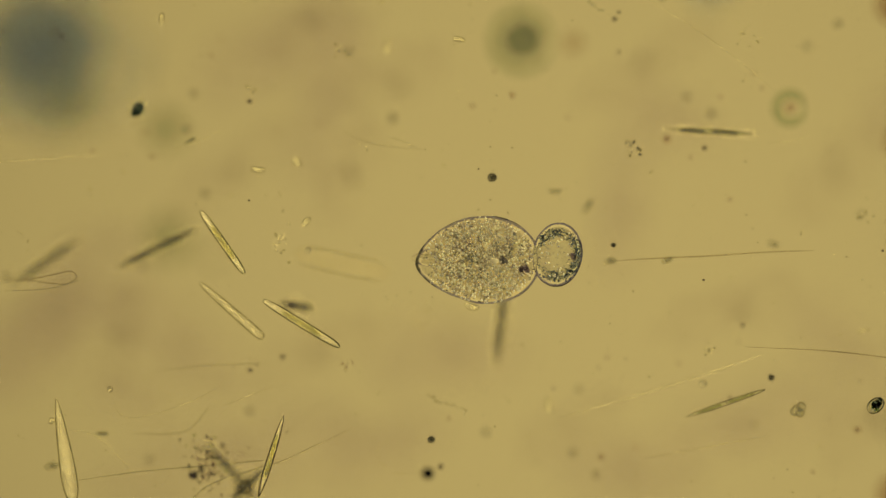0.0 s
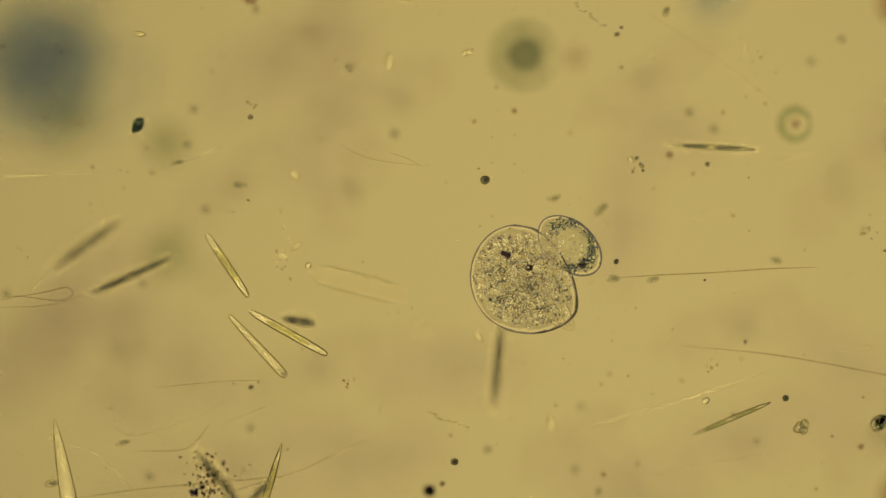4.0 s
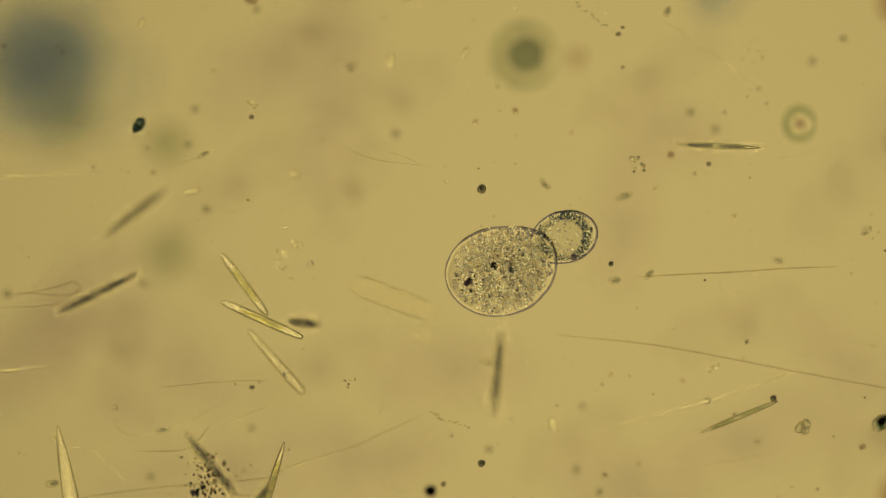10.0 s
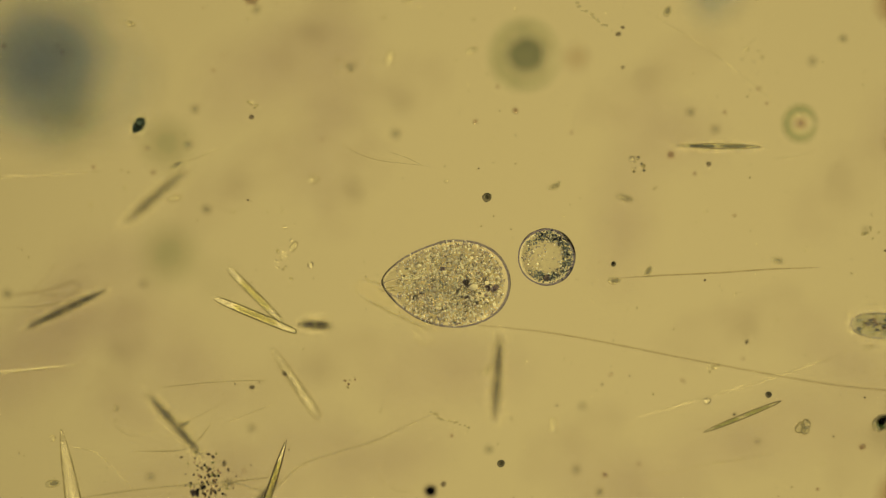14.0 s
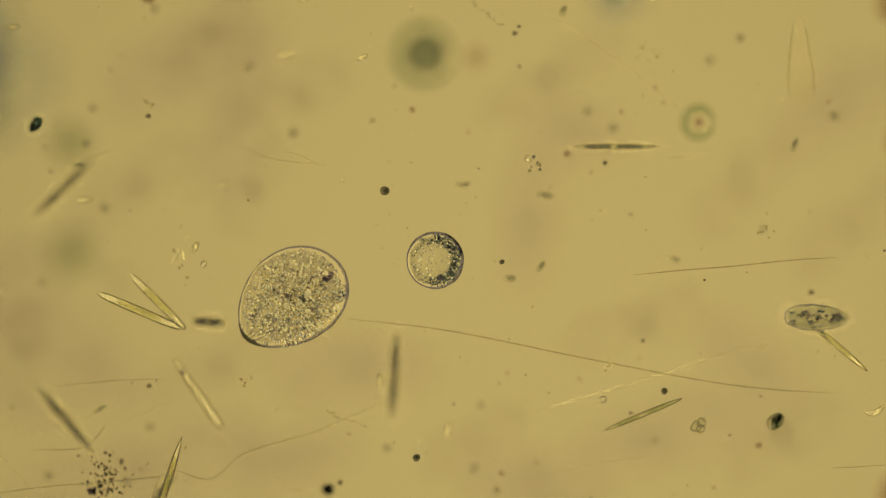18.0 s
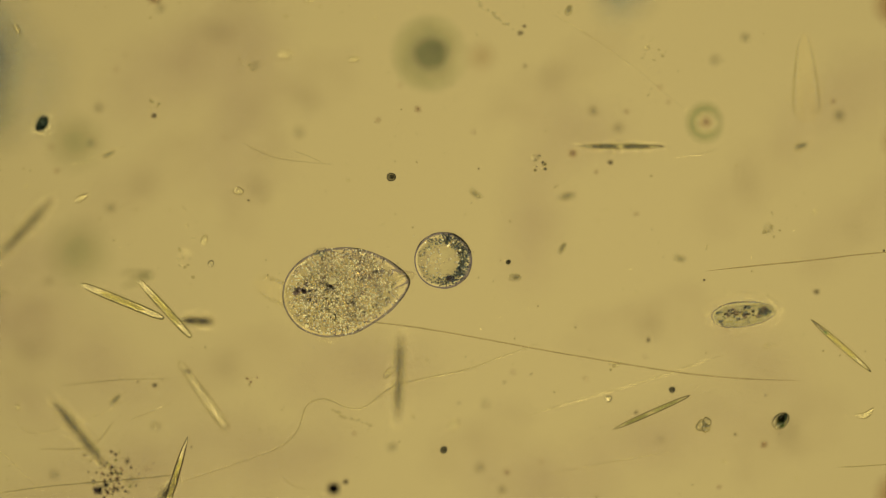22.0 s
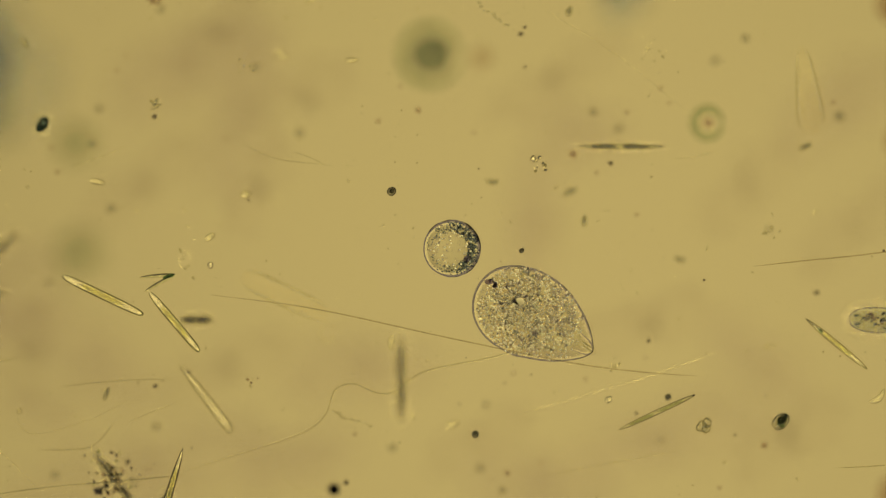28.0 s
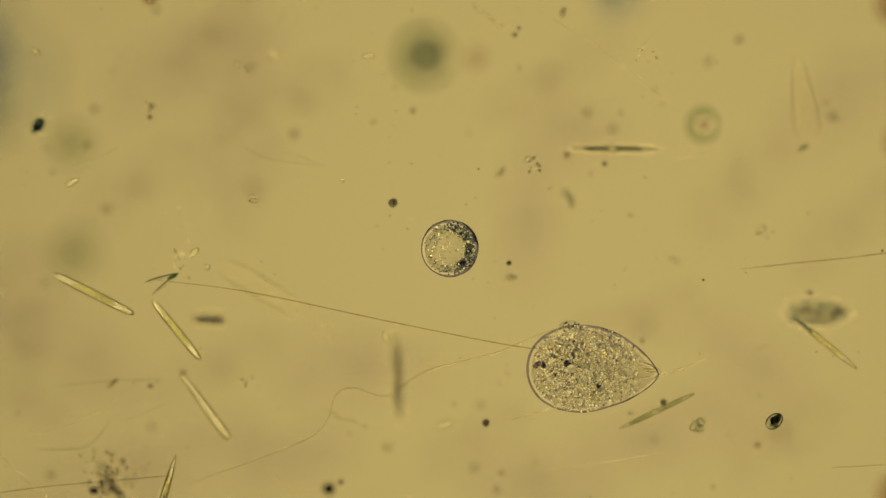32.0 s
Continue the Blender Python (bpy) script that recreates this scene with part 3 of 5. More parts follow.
linked("node", *lump(random.Random(31), 2.8 * UNIT, (1.6, 0.8, 0.8), 0.25), GREEN, d13, "small dark green node").location = (-36 * UNIT, 0, 2 * UNIT)
d14 = build_diatom(176, 38, "faint", 0.12, 0.3)
d15 = build_diatom(160, 40, "faint", 0.30, 0.3, wedge=0.5)
d17 = build_diatom(96, 12, "dark", 0.9)
d16 = build_fragment()
f5 = build_thread([(-300, 28), (-180, 18), (-90, 10), (0, 0)], 6.0, True, "pale straight filament gliding through the water")
f5.data.materials[0] = PALE
# Dark optical edge of the pale filament, put in as a thin thread
edge = build_thread([(-300, 31), (-180, 21), (-90, 13), (-2, 3)], 1.8, False, "", True)
edge.name, edge.parent = "dark_edge", f5
f1 = build_thread([(-180, 6), (-90, 4), (0, 3), (90, 0), (180, 0)], 2.6, False, "thin straight dark filament in the water")
f2 = build_thread([(-430, -78), (-250, -58), (0, -10), (200, 26), (320, 40), (430, 46)], 2.5, False, "very long thin gliding filament")
f3 = build_thread([(-180, 54), (-60, 20), (60, -16), (180, -58)], 6.0, True, "pale straight filament in the water")
WAVE = [(-315, 120), (-185, 80), (-100, 50), (-65, 20), (-50, -20), (-35, -33), (-10, -35), (25, -20), (55, -21), (95, -50), (130, -63), (175, -72), (240, -85), (300, -106), (365, -128)]
f4 = build_thread(WAVE, 2.2, False, "long thin wavy filament in the water", True)
# Bright refraction edges of the filament, put in as pale threads
for half, (x, y) in ((WAVE[3:], (1.6, 1.6)), (WAVE[:4], (-0.8, -1.8))):
    edge = build_thread([(px + x, py + y) for px, py in half], 2.4, True, "")
    edge.name, edge.parent = "bright_edge", f4

# ---- flocs far below the focus ----
def torus(major, minor, rng, rough=0.1):
    pts, off = [], rng.uniform(0, 40)
    for i in range(41):
        a = 2 * math.pi * i / 40
        r = major * (1 + rough * noise.noise(Vector((math.cos(a), math.sin(a), off))))
        pts.append((r * math.cos(a), r * math.sin(a), 0.0))
    return tube(pts, minor, 10)


def build_clump(core, cloud, mats, label, seed, ring=0.0):
    """A floc: a dense core in a thin cloud, and sometimes a ring round it."""
    rng = random.Random(seed)
    ob = base("floc", label, "floc", "flocs in the water")
    if core:
        for k in ((1.0, 0.55) if core > 100 else (1.0,)):
            linked("core", *lump(rng, core * k * UNIT, (1, 1, 0.4), 0.3), mats[0], ob)
    for k in (1.0, 0.72):
        c = linked("cloud", *lump(rng, cloud * UNIT * k, (1, 1, 0.3), 0.4), mats[1], ob)
        c.location = (rng.uniform(-0.1, 0.1) * cloud * UNIT, rng.uniform(-0.1, 0.1) * cloud * UNIT, 0)
    # Diffraction ring of the unfocused floc, put in as a tinted thread
    if ring:
        linked("ring", *torus(ring * UNIT, 7 * UNIT, rng), mats[2], ob)
    return ob


place(build_clump(104, 180, (SMOKE, CLOUD), "large dark blue-grey floc far out of focus", 8), 13, 78, 112, -0.25)
place(build_clump(0, 62, (None, GREEN_CLOUD), "large blue-grey floc on the glass", 9), 13, 118, 205, -0.27)
place(build_clump(34, 48, (GREEN_FLOC, GREEN_CLOUD, RING_TINT), "round dark green floc out of focus", 12, 56), 13, 930, 97, -0.095)
place(build_clump(0, 42, (None, GREEN_CLOUD), "faint greenish floc out of focus", 13), 13, 295, 252, -0.17)
place(build_clump(0, 50, (None, GREEN_CLOUD), "faint greenish floc out of focus", 14), 13, 298, 450, -0.19)
place(build_clump(0, 22, (None, BROWN_CLOUD), "faint brownish floc out of focus", 15), 13, 1020, 106, -0.10)
place(build_clump(0, 50, (None, CLOUD), "faint grey floc out of focus", 16), 13, 1265, -4, -0.18)
def build_haze(size, wide, seed):
    """A thin torn brownish patch in two sheets that darkens the background."""
    rng = random.Random(seed)
    ob = base("background_patch", "thin brownish patch that darkens the background", "floc", "thin flocs on the glass")
    for k, x in enumerate((-0.5, 0.55)):
        sheet = linked("sheet", *lump(rng, size * UNIT * rng.uniform(0.6, 0.85), (wide, 1, 0.12), 0.6), HAZE, ob)
        sheet.location = (x * size * wide * UNIT, rng.uniform(-0.3, 0.3) * size * UNIT, 0.012 * k)
    return ob


for n, (x, y, size, wide, turn) in enumerate((
        (480, 110, 95, 1.3, 30), (590, 200, 80, 1.9, 70), (800, 665, 75, 1.5, 10), (235, 728, 50, 1.2, 0), (700, 835, 70, 1.3, 20),
        (1330, 790, 80, 1.8, 15), (1180, 235, 60, 1.2, 0), (60, 620, 90, 1.4, 60), (1500, 640, 70, 1.3, 120), (330, 640, 80, 1.6, 150),
        # The two largest patches put the field's darker lower left into tint
        (420, 840, 120, 1.7, 10), (110, 560, 110, 1.4, 40), (1120, 850, 70, 1.5, 160), (1640, 180, 80, 1.2, 20), (1090, 400, 60, 1.6, 80))):
    place(build_haze(size, wide, 50 + n), 13, x, y, -0.27, turn)


def build_veil(size, wide, seed):
    rng = random.Random(seed)
    ob = base("mottle_veil", "thin greyish veil that mottles the background", "floc", "thin flocs on the glass")
    for k, x in enumerate((-0.6, 0.6)):
        sheet = linked("sheet", *lump(rng, size * UNIT * 0.8, (wide, 1, 0.1), 0.8), VEIL, ob)
        sheet.location = (x * size * wide * UNIT, rng.uniform(-0.3, 0.3) * size * UNIT, 0.02 * k)
    return ob


for n, (x, y, size, wide, turn) in enumerate((
        (560, 60, 40, 1.8, 40), (700, 160, 55, 1.4, 20), (420, 330, 50, 2.0, 35), (620, 330, 45, 1.6, 60), (1150, 140, 50, 1.9, 30), (1480, 330, 55, 1.5, 50),
        (1300, 560, 50, 2.0, 20), (1010, 780, 45, 1.7, 40), (560, 640, 50, 1.8, 25), (220, 620, 45, 1.6, 70), (1560, 780, 55, 1.5, 30), (1680, 400, 50, 1.8, 45))):
    place(build_veil(size, wide, 90 + n), 13, x, y, -0.12 - 0.02 * (n % 3), turn)


def build_ring_blob():
    rng = random.Random(4)
    ob = base("ringed_cell", "round brown cell inside a dark greenish ring", "cell")
    linked("nucleus", *lump(rng, 9.5 * UNIT, (1, 1, 0.8), 0.15), BROWN, ob, "brown centre")
    linked("ring", *torus(26 * UNIT, 8 * UNIT, rng, 0.05), RING_TINT, ob, "dark greenish ring")
    # Bright optical halo round the centre, put in as a pale ring
    linked("halo", *torus(15 * UNIT, 3.5 * UNIT, rng, 0.05), FINE, ob, "bright slime ring")
    return ob


ring_blob = build_ring_blob()
bubble = base("clear_grain", "large faint clear grain out of focus", "grain")
linked("edge", *torus(17 * UNIT, 3 * UNIT, random.Random(14), 0.3), FINE, bubble, "pale blurred edge")
linked("core", *lump(random.Random(15), 3 * UNIT, (0.8, 1.1, 0.8), 0.3), FINE, bubble)
place(bubble, 13, 752, 592, -0.050)


# ---- specks lying still in the water ----
def specks(rows, mat, label, z=-0.004, rough=0.45, flat=0.8):
    """rows: x, y, size, stretch, angle."""
    for n, (x, y, size, wide, turn) in enumerate(rows):
        ob = build_bit(size * 0.88, mat, label, rough, (wide, 1, flat), seed=int(x * 3 + y))
        place(ob, 13, x, y, z - 0.004 * (n % 3), turn)


def build_eye_cell():
    rng = random.Random(77)
    ob = base("green_cell", "dark-rimmed green oval cell with a bright spot", "cell")
    linked("cell_wall", *loft(33 * UNIT, lambda u: 12 * UNIT * (1 - u * u) ** 0.5, 0.8, 20, 18), GREY_WALL, ob)
    linked("rim", *outline(33 * UNIT, lambda u: 11.5 * UNIT * (1 - u * u) ** 0.5, 1.5 * UNIT), DUSK, ob, "blue-black rim")
    for k in range(9):
        a = 2.4 * k
        lobe = linked("chloroplast", *lump(rng, rng.uniform(3.4, 5.2) * UNIT, (1.3, 0.95, 0.7), 0.45), (TEAL, GREEN, TEAL)[k % 3], ob, "blue-green lobe")
        lobe.location = ((2 + 2.4 * math.sqrt(k) * 1.35 * math.cos(a)) * UNIT, 2.4 * math.sqrt(k) * 0.9 * math.sin(a) * UNIT, rng.uniform(-4, 2) * UNIT)
    for x, y, z, size in ((-9, -3, 8, 4.2), (4, 4, 8, 1.8), (1, -5, 8, 1.6)):
        g = linked("oil_droplet", *lump(rng, size * UNIT, (1.3, 0.8, 0.8), 0.2), PALE, ob, "bright yellow spot")
        g.location = (x * UNIT, y * UNIT, z * UNIT)
    return ob


def build_cluster(count, spread, size, mats, label, seed, tall=1.0):
    """A loose heap of grains, each a part."""
    rng = random.Random(seed)
    ob = base("grain_cluster", label, "debris", "debris in the water")
    for i in range(count):
        g = linked("grain", *lump(rng, rng.uniform(0.5, 1.3) * size * UNIT / 2, (rng.uniform(0.9, 1.5), 1, 0.8), 0.4, False), mats[i % len(mats)], ob)
        g.location = (rng.gauss(0, 0.42) * spread * UNIT, rng.gauss(0, 0.42) * spread * tall * UNIT, rng.uniform(-6, 6) * UNIT)
        g.rotation_euler = (0, 0, rng.uniform(0, 3))
    return ob


def build_chain(points, size, mat, label, seed):
    """A crumbly string of grains."""
    rng = random.Random(seed)
    ob = base("grain_chain", label, "debris", "debris in the water")
    for (ax, ay), (bx, by) in zip(points, points[1:]):
        steps = max(2, int(math.hypot(bx - ax, by - ay) / (size * 1.1)))
        for k in range(steps):
            f = k / steps
            g = linked("grain", *lump(rng, rng.uniform(0.3, 0.6) * size * UNIT, (1.3, 0.9, 0.7), 0.4, False), mat, ob)
            g.location = ((ax + (bx - ax) * f + rng.uniform(-2, 2)) * UNIT, -(ay + (by - ay) * f + rng.uniform(-2, 2)) * UNIT, 0)
    return ob


black_oval = base("black_cell", "black oval cell with a small clear gap", "cell")
linked("cell_wall", *lump(random.Random(3), 15 * UNIT, (1.05, 0.66, 0.7), 0.22), TEAL, black_oval)
gap = linked("oil_droplet", *lump(random.Random(8), 3.2 * UNIT, (1, 0.9, 0.9), 0.2), SPARKS, black_oval, "small clear gap")
gap.location = (2 * UNIT, 1 * UNIT, 9.5 * UNIT)
dark_core = linked("nucleus", *lump(random.Random(6), 6 * UNIT, (1.1, 0.8, 0.9), 0.2), TEAL, black_oval)
dark_core.location = (-6 * UNIT, 0, 0)
halo_skins(56 * UNIT, lambda u: 24 * UNIT * (1 - u * u) ** 0.5, 0.4, black_oval)
place(black_oval, 13, 248, 222, -0.020, 55)
place(build_cluster(110, 40, 4.2, (INK, SPECK, BROWN, SPECK, OLIVE), "heap of black grains lying loose", 31, 1.35), 13, 370, 848, -0.016)
place(build_cluster(8, 13, 7, (INK, VACUOLE), "small heap of black grains", 32), 13, 350, 872, -0.02)
place(build_cluster(16, 22, 5, (PALE, DUSK, FINE, PALE_RIM), "heap of small clear and dark crystals", 33), 13, 1122, 286, -0.004)
place(build_cluster(16, 28, 5, (FINE, SOFT_RIM, FINE), "heap of small clear crystals", 34), 13, 1330, 91, 0.012)
place(build_cluster(12, 20, 5, (FINE, SOFT_RIM, FINE), "heap of small clear crystals", 35), 13, 1260, 643, 0.0)
place(build_cluster(14, 22, 6, (PALE, SOFT_RIM, PALE), "loose heap of clear crumbs", 36, 1.8), 13, 504, 452, 0.0)
place(build_cluster(9, 16, 4, (SOFT_RIM, BROWN), "few brown crumbs close together", 37), 13, 619, 672, -0.01)
place(build_cluster(8, 16, 5, (SOFT_RIM, PALE, OLIVE), "few greenish crumbs close together", 38), 13, 604, 114, 0.0)
place(build_cluster(8, 16, 6, (SOFT_RIM, SOFT_RIM, PALE), "few grey crumbs close together", 39, 0.6), 13, 447, 183, -0.006)
place(build_cluster(7, 18, 5, (SOFT_RIM, SOFT_RIM), "few grey crumbs close together", 40), 13, 1535, 409, -0.01)
place(build_chain([(-36, -16), (-10, 0), (12, 4), (36, 14)], 5, SOFT_RIM, "crumbly string of brown grains", 41), 13, 798, 744, -0.014)
place(build_chain([(-20, -22), (-10, -8), (5, -2), (14, 10), (40, 22)], 6, GREY_WALL, "crumbly string of grey grains", 42), 13, 1040, 28, -0.010)
place(build_eye_cell(), 13, 1556, 748, 0.010, 40)

specks([(10, 83, 8, 1.2, 0), (113, 93, 9, 1.2, -60), (105, 82, 6, 1.6, -60), (446, 208, 10, 1.1, 0), (447, 685, 9, 1.1, 20), (505, 661, 9, 1.2, 0),
        (417, 679, 4, 1, 0), (460, 676, 4, 1, 0), (398, 819, 9, 1.3, 80), (512, 795, 4, 1, 0), (330, 858, 4, 1.2, 0), (400, 875, 5, 1, 0), (445, 822, 4, 1, 0)],
       SPECK, "small black speck of debris in the water", -0.016)
specks([(1101, 50, 6, 1.3, 0), (1093, 62, 8, 1.4, 10), (1101, 120, 6, 1, 0), (1253, 291, 9, 1.1, 0), (1298, 733, 6, 1.1, 0), (1065, 680, 4, 1, 0),
        (1113, 665, 3.5, 1, 0), (785, 856, 10, 1.1, 70), (985, 717, 4.5, 1, 0), (1473, 772, 4, 1.3, 0), (1320, 605, 7, 1.2, 60), (1617, 520, 9, 1.2, 0), (1528, 703, 4, 1, 0)],
       SPECK, "small black speck of debris in the water", -0.018)
specks([(82, 211, 8, 1.3, 0), (146, 220, 7, 1.1, 0), (262, 263, 6, 1.4, -20), (167, 297, 6, 1.2, 0), (273, 306, 6, 1.7, 0), (493, 260, 4, 1, 0), (912, 197, 11, 1, 0),
        (841, 216, 7, 1.4, 0), (1010, 236, 6, 1, 0), (880, 155, 5, 1, 0), (570, 248, 5, 1.3, -30), (433, 832, 6, 1, 0), (158, 686, 4, 1, 0), (378, 126, 5, 1.1, 0), (395, 100, 5, 1, 0)],
       BROWN, "small brownish speck of debris in the water", -0.028)
specks([(1186, 275, 14, 1, 0), (1281, 200, 6, 1.3, 0), (1340, 158, 6, 1.2, 30), (1228, 308, 6, 1, 0), (1298, 382, 5, 1.6, 10), (1080, 662, 6, 1, 0), (1524, 790, 11, 1.2, 20),
        (1069, 839, 8, 1.3, -20), (1130, 820, 6, 1.2, 0), (1445, 865, 5, 1.5, 0), (1355, 184, 5, 1.3, 0), (1313, 635, 5, 1, 0), (800, 770, 6, 1, 0), (1647, 183, 6, 1.4, 0), (1207, 673, 4, 2.5, -45)],
       BROWN, "small brownish speck of debris in the water", -0.026)
specks([(346, 194, 15, 1, 0), (367, 371, 15, 1.2, 0), (256, 502, 12, 1.2, 0), (15, 520, 17, 1, 0), (446, 757, 14, 1, 0), (405, 855, 14, 1.3, 0), (335, 257, 16, 1, 0),
        (700, 238, 18, 1, 0), (1030, 718, 13, 1, 0), (1221, 199, 15, 1, 0), (622, 120, 14, 1.2, 0), (1435, 110, 16, 1, 0), (1530, 408, 12, 1, 0), (268, 843, 14, 1.2, 0)],
       GREY_CORE, "soft grey speck sunk below the focus", -0.050, 0.2, 0.6)
specks([(1060, 870, 13, 1, 0), (865, 795, 14, 1.2, 0), (1020, 830, 14, 1.2, 60), (1340, 780, 10, 1, 0), (455, 18, 14, 1, 0), (1265, 230, 16, 1.1, 0), (1490, 70, 16, 1, 0), (1656, 208, 20, 1, 0)],
       GREY_CORE, "soft grey speck sunk below the focus", -0.046, 0.2, 0.6)
specks([(446, -5, 30, 1.1, 0)], BROWN, "large brown crumb at the edge of the field", -0.030)
specks([(762, 868, 24, 1, 0), (762, 868, 14, 1, 0)], INK, "round black speck sunk below the focus", -0.042, 0.15)
specks([(222, 333, 9, 1, 0), (163, 363, 9, 1, 0), (143, 470, 6, 1, 0), (440, 35, 6, 1, 0), (720, 3, 16, 1.3, 0), (500, 375, 8, 1, 0), (505, 403, 9, 1, 0), (415, 375, 8, 1, 0),
        (787, 295, 5, 1.2, 30), (790, 322, 9, 1, 0), (475, 375, 7, 1, 0), (740, 15, 8, 1, 0), (265, 520, 5, 1, 0), (216, 302, 5, 1.3, -50), (140, 728, 5, 1.3, 0)],
       FINE, "small pale clear grain in the water", -0.002, 0.2)
specks([(1567, 177, 7, 1, 0), (1615, 378, 9, 1.4, 60), (1425, 440, 6, 1.6, 70), (1535, 615, 12, 2.2, 15), (1300, 520, 7, 1, 0), (1245, 375, 5, 1.3, 0), (930, 640, 8, 1.1, 0), (1290, 480, 6, 1.6, 80),
        (1495, 622, 6, 1.3, 0), (815, 190, 6, 1, 0), (680, 33, 8, 1.5, 0), (912, 18, 6, 1.8, 80), (838, 36, 7, 1.4, 0), (905, 740, 7, 1.6, -60), (1455, 820, 8, 1.2, 0), (1585, 850, 6, 1.6, 80)],
       FINE, "small pale clear grain in the water", 0.002, 0.2)


# Fine dust all through the drop
def build_fines(name, mat, label, count, seed, low, high):
    rng = random.Random(seed)
    spots = [(rng.uniform(-0.62, 0.76), rng.uniform(-0.36, 0.36), rng.choice((-0.05, -0.03, -0.015, 0.0, 0.006, 0.02)) + rng.uniform(-0.004, 0.004),
              rng.uniform(low, high) * UNIT) for _ in range(count)]
    return tagged(linked(name, *swarm(spots, rng), mat), label, "fine debris", kind="stuff")


build_fines("fine_debris", SOFT_RIM, "very fine greyish dust floating in the water", 320, 61, 0.7, 2.2)
build_fines("fine_pale_debris", FINE, "very fine pale dust floating in the water", 1000, 62, 0.6, 2.3)
build_fines("fine_dark_debris", BROWN, "very fine brown dust floating in the water", 30, 63, 0.7, 1.5)

# Short still threads
def lay_threads(rows):
    for points, width, pale, z in rows:
        mx, my = sum(p[0] for p in points) / len(points), sum(p[1] for p in points) / len(points)
        words = "short pale filament lying still" if pale else "short thin grey filament lying still"
        place(build_thread([(x - mx, y - my) for x, y in points], width, pale, words, True), 13, mx, my, z)


lay_threads([
    ([(-20, 316), (40, 313), (100, 309), (180, 304)], 5, True, 0.004),
    ([(300, 296), (345, 282), (397, 260)], 3.5, True, -0.004),
    ([(280, 686), (380, 676), (480, 672)], 2, False, -0.012),
    ([(240, 798), (320, 796), (350, 780), (374, 750)], 2.4, False, -0.012),
    ([(126, 790), (170, 800), (205, 830), (240, 868)], 4, True, -0.006),
    ([(130, 882), (260, 864), (400, 852), (500, 842)], 3, False, 0.004),
    ([(56, 520), (75, 497), (102, 462)], 3, True, 0.0),
    ([(400, 748), (440, 732), (490, 712)], 2.5, True, 0.0)])
lay_threads([
    ([(600, 255), (660, 282), (750, 294)], 1.2, False, -0.01),
    ([(690, 270), (720, 280), (752, 296)], 1.2, False, -0.01),
    ([(1130, 845), (1250, 822), (1375, 800)], 3, True, 0.01),
    ([(1370, 282), (1410, 278), (1440, 268)], 3, True, 0.01),
    ([(1140, 20), (1230, 75), (1300, 125), (1390, 200)], 2.2, True, 0.01),
    ([(1655, 830), (1700, 828), (1760, 824)], 2.4, False, 0.0),
    ([(680, 810), (672, 840), (700, 866), (740, 868)], 2.0, True, 0.008),
    ([(0, 545), (90, 540), (160, 520)], 2, False, 0.004),
    ([(200, 745), (235, 770), (330, 745), (400, 710)], 2.2, True, 0.006)])

# Small drifting cells
c1 = build_cell(14, "dark", 1.15, seed=1)
c2 = build_cell(10, "grey", 2.6, 0.6, seed=2)
c3 = build_cell(12, "grey", 2.7, seed=3)
c4 = build_cell(13, "bright", 1.5, seed=4)
c5 = build_cell(10, "bright", 2.1, seed=5)
c6 = build_cell(11, "bright", 2.4, 0.4, seed=6)
c7 = build_cell(11, "dark", 1.2, seed=7)
c8 = build_cell(10, "grey", 2.3, seed=8)
c9 = build_cell(10, "bright", 2.7, seed=9)
c10 = build_cell(9, "bright", 2.5, seed=10)
c11 = build_cell(9, "bright", 2.4, seed=11)
c12 = build_cell(13, "grey", 1.7, seed=12)
c13 = build_cell(9, "grey", 3.0, seed=13)
c14 = build_cell(10, "dark", 1.1, seed=14)
c15 = build_cell(8, "grey", 3.0, seed=15)
c17 = build_cell(7, "dark", 1.3, seed=17)
c18 = build_cell(12, "bright", 2.3, seed=18)
c19 = build_cell(14, "bright", 2.0, seed=19)
c20 = build_cell(9, "ring", 1.3, seed=20)
c21 = build_cell(10, "bright", 1.0, seed=21)
c22 = build_cell(10, "bright", 3.6, 1.4, seed=22)
c23 = build_cell(11, "grey", 2.4, seed=23)
place(build_cell(13, "grey", 2.1, seed=24), 13, 95, 855, -0.010, 8)
place(build_cell(12, "grey", 1.7, seed=25), 13, 1180, 22, -0.008, 65)
place(build_cell(10, "grey", 2.2, seed=26), 13, 1374, 461, -0.034, -15)
place(build_cell(10, "ring", 1.3, seed=27), 13, 1250, 709, -0.006, 30)
place(build_cell(9, "ring", 1.3, seed=29), 13, 1117, 283, -0.006, 70)
place(build_cell(11, "bright", 1.0, seed=28), 13, 95, 775, 0.0, 0)
crumpled = base("crumpled_cell", "crumpled clear cell with a grey folded wall", "cell")
for x, y, r in ((-5, -2, 9), (5, 5, 8), (3, -6, 7)):
    c = linked("fold", *lump(random.Random(int(r * 9 + x)), r * UNIT, (1, 1, 0.7), 0.5), GREY_WALL, crumpled)
    edge = linked("rim", *torus(r * UNIT, 1.0 * UNIT, random.Random(int(r)), 0.5), PALE_RIM, crumpled)
    edge.location = (x * UNIT, y * UNIT, 0)
    c.location = (x * UNIT, y * UNIT, 0)
place(crumpled, 13, 1420, 755, -0.004)

# Dust on the microscope's own optics and added vignette patches, which stay with the view
dust_and_vignette = []
for x, y, size in ((440, 355, 5), (1246, 496, 6), (847, 299, 4), (1564, 444, 6)):
    mark = build_bit(size * 0.78, SPECK, "tiny dark mote of dust on the optics", 0.3, (1, 1, 0.8), seed=int(x))
    dust_and_vignette.append((mark, x, y, 0.0))
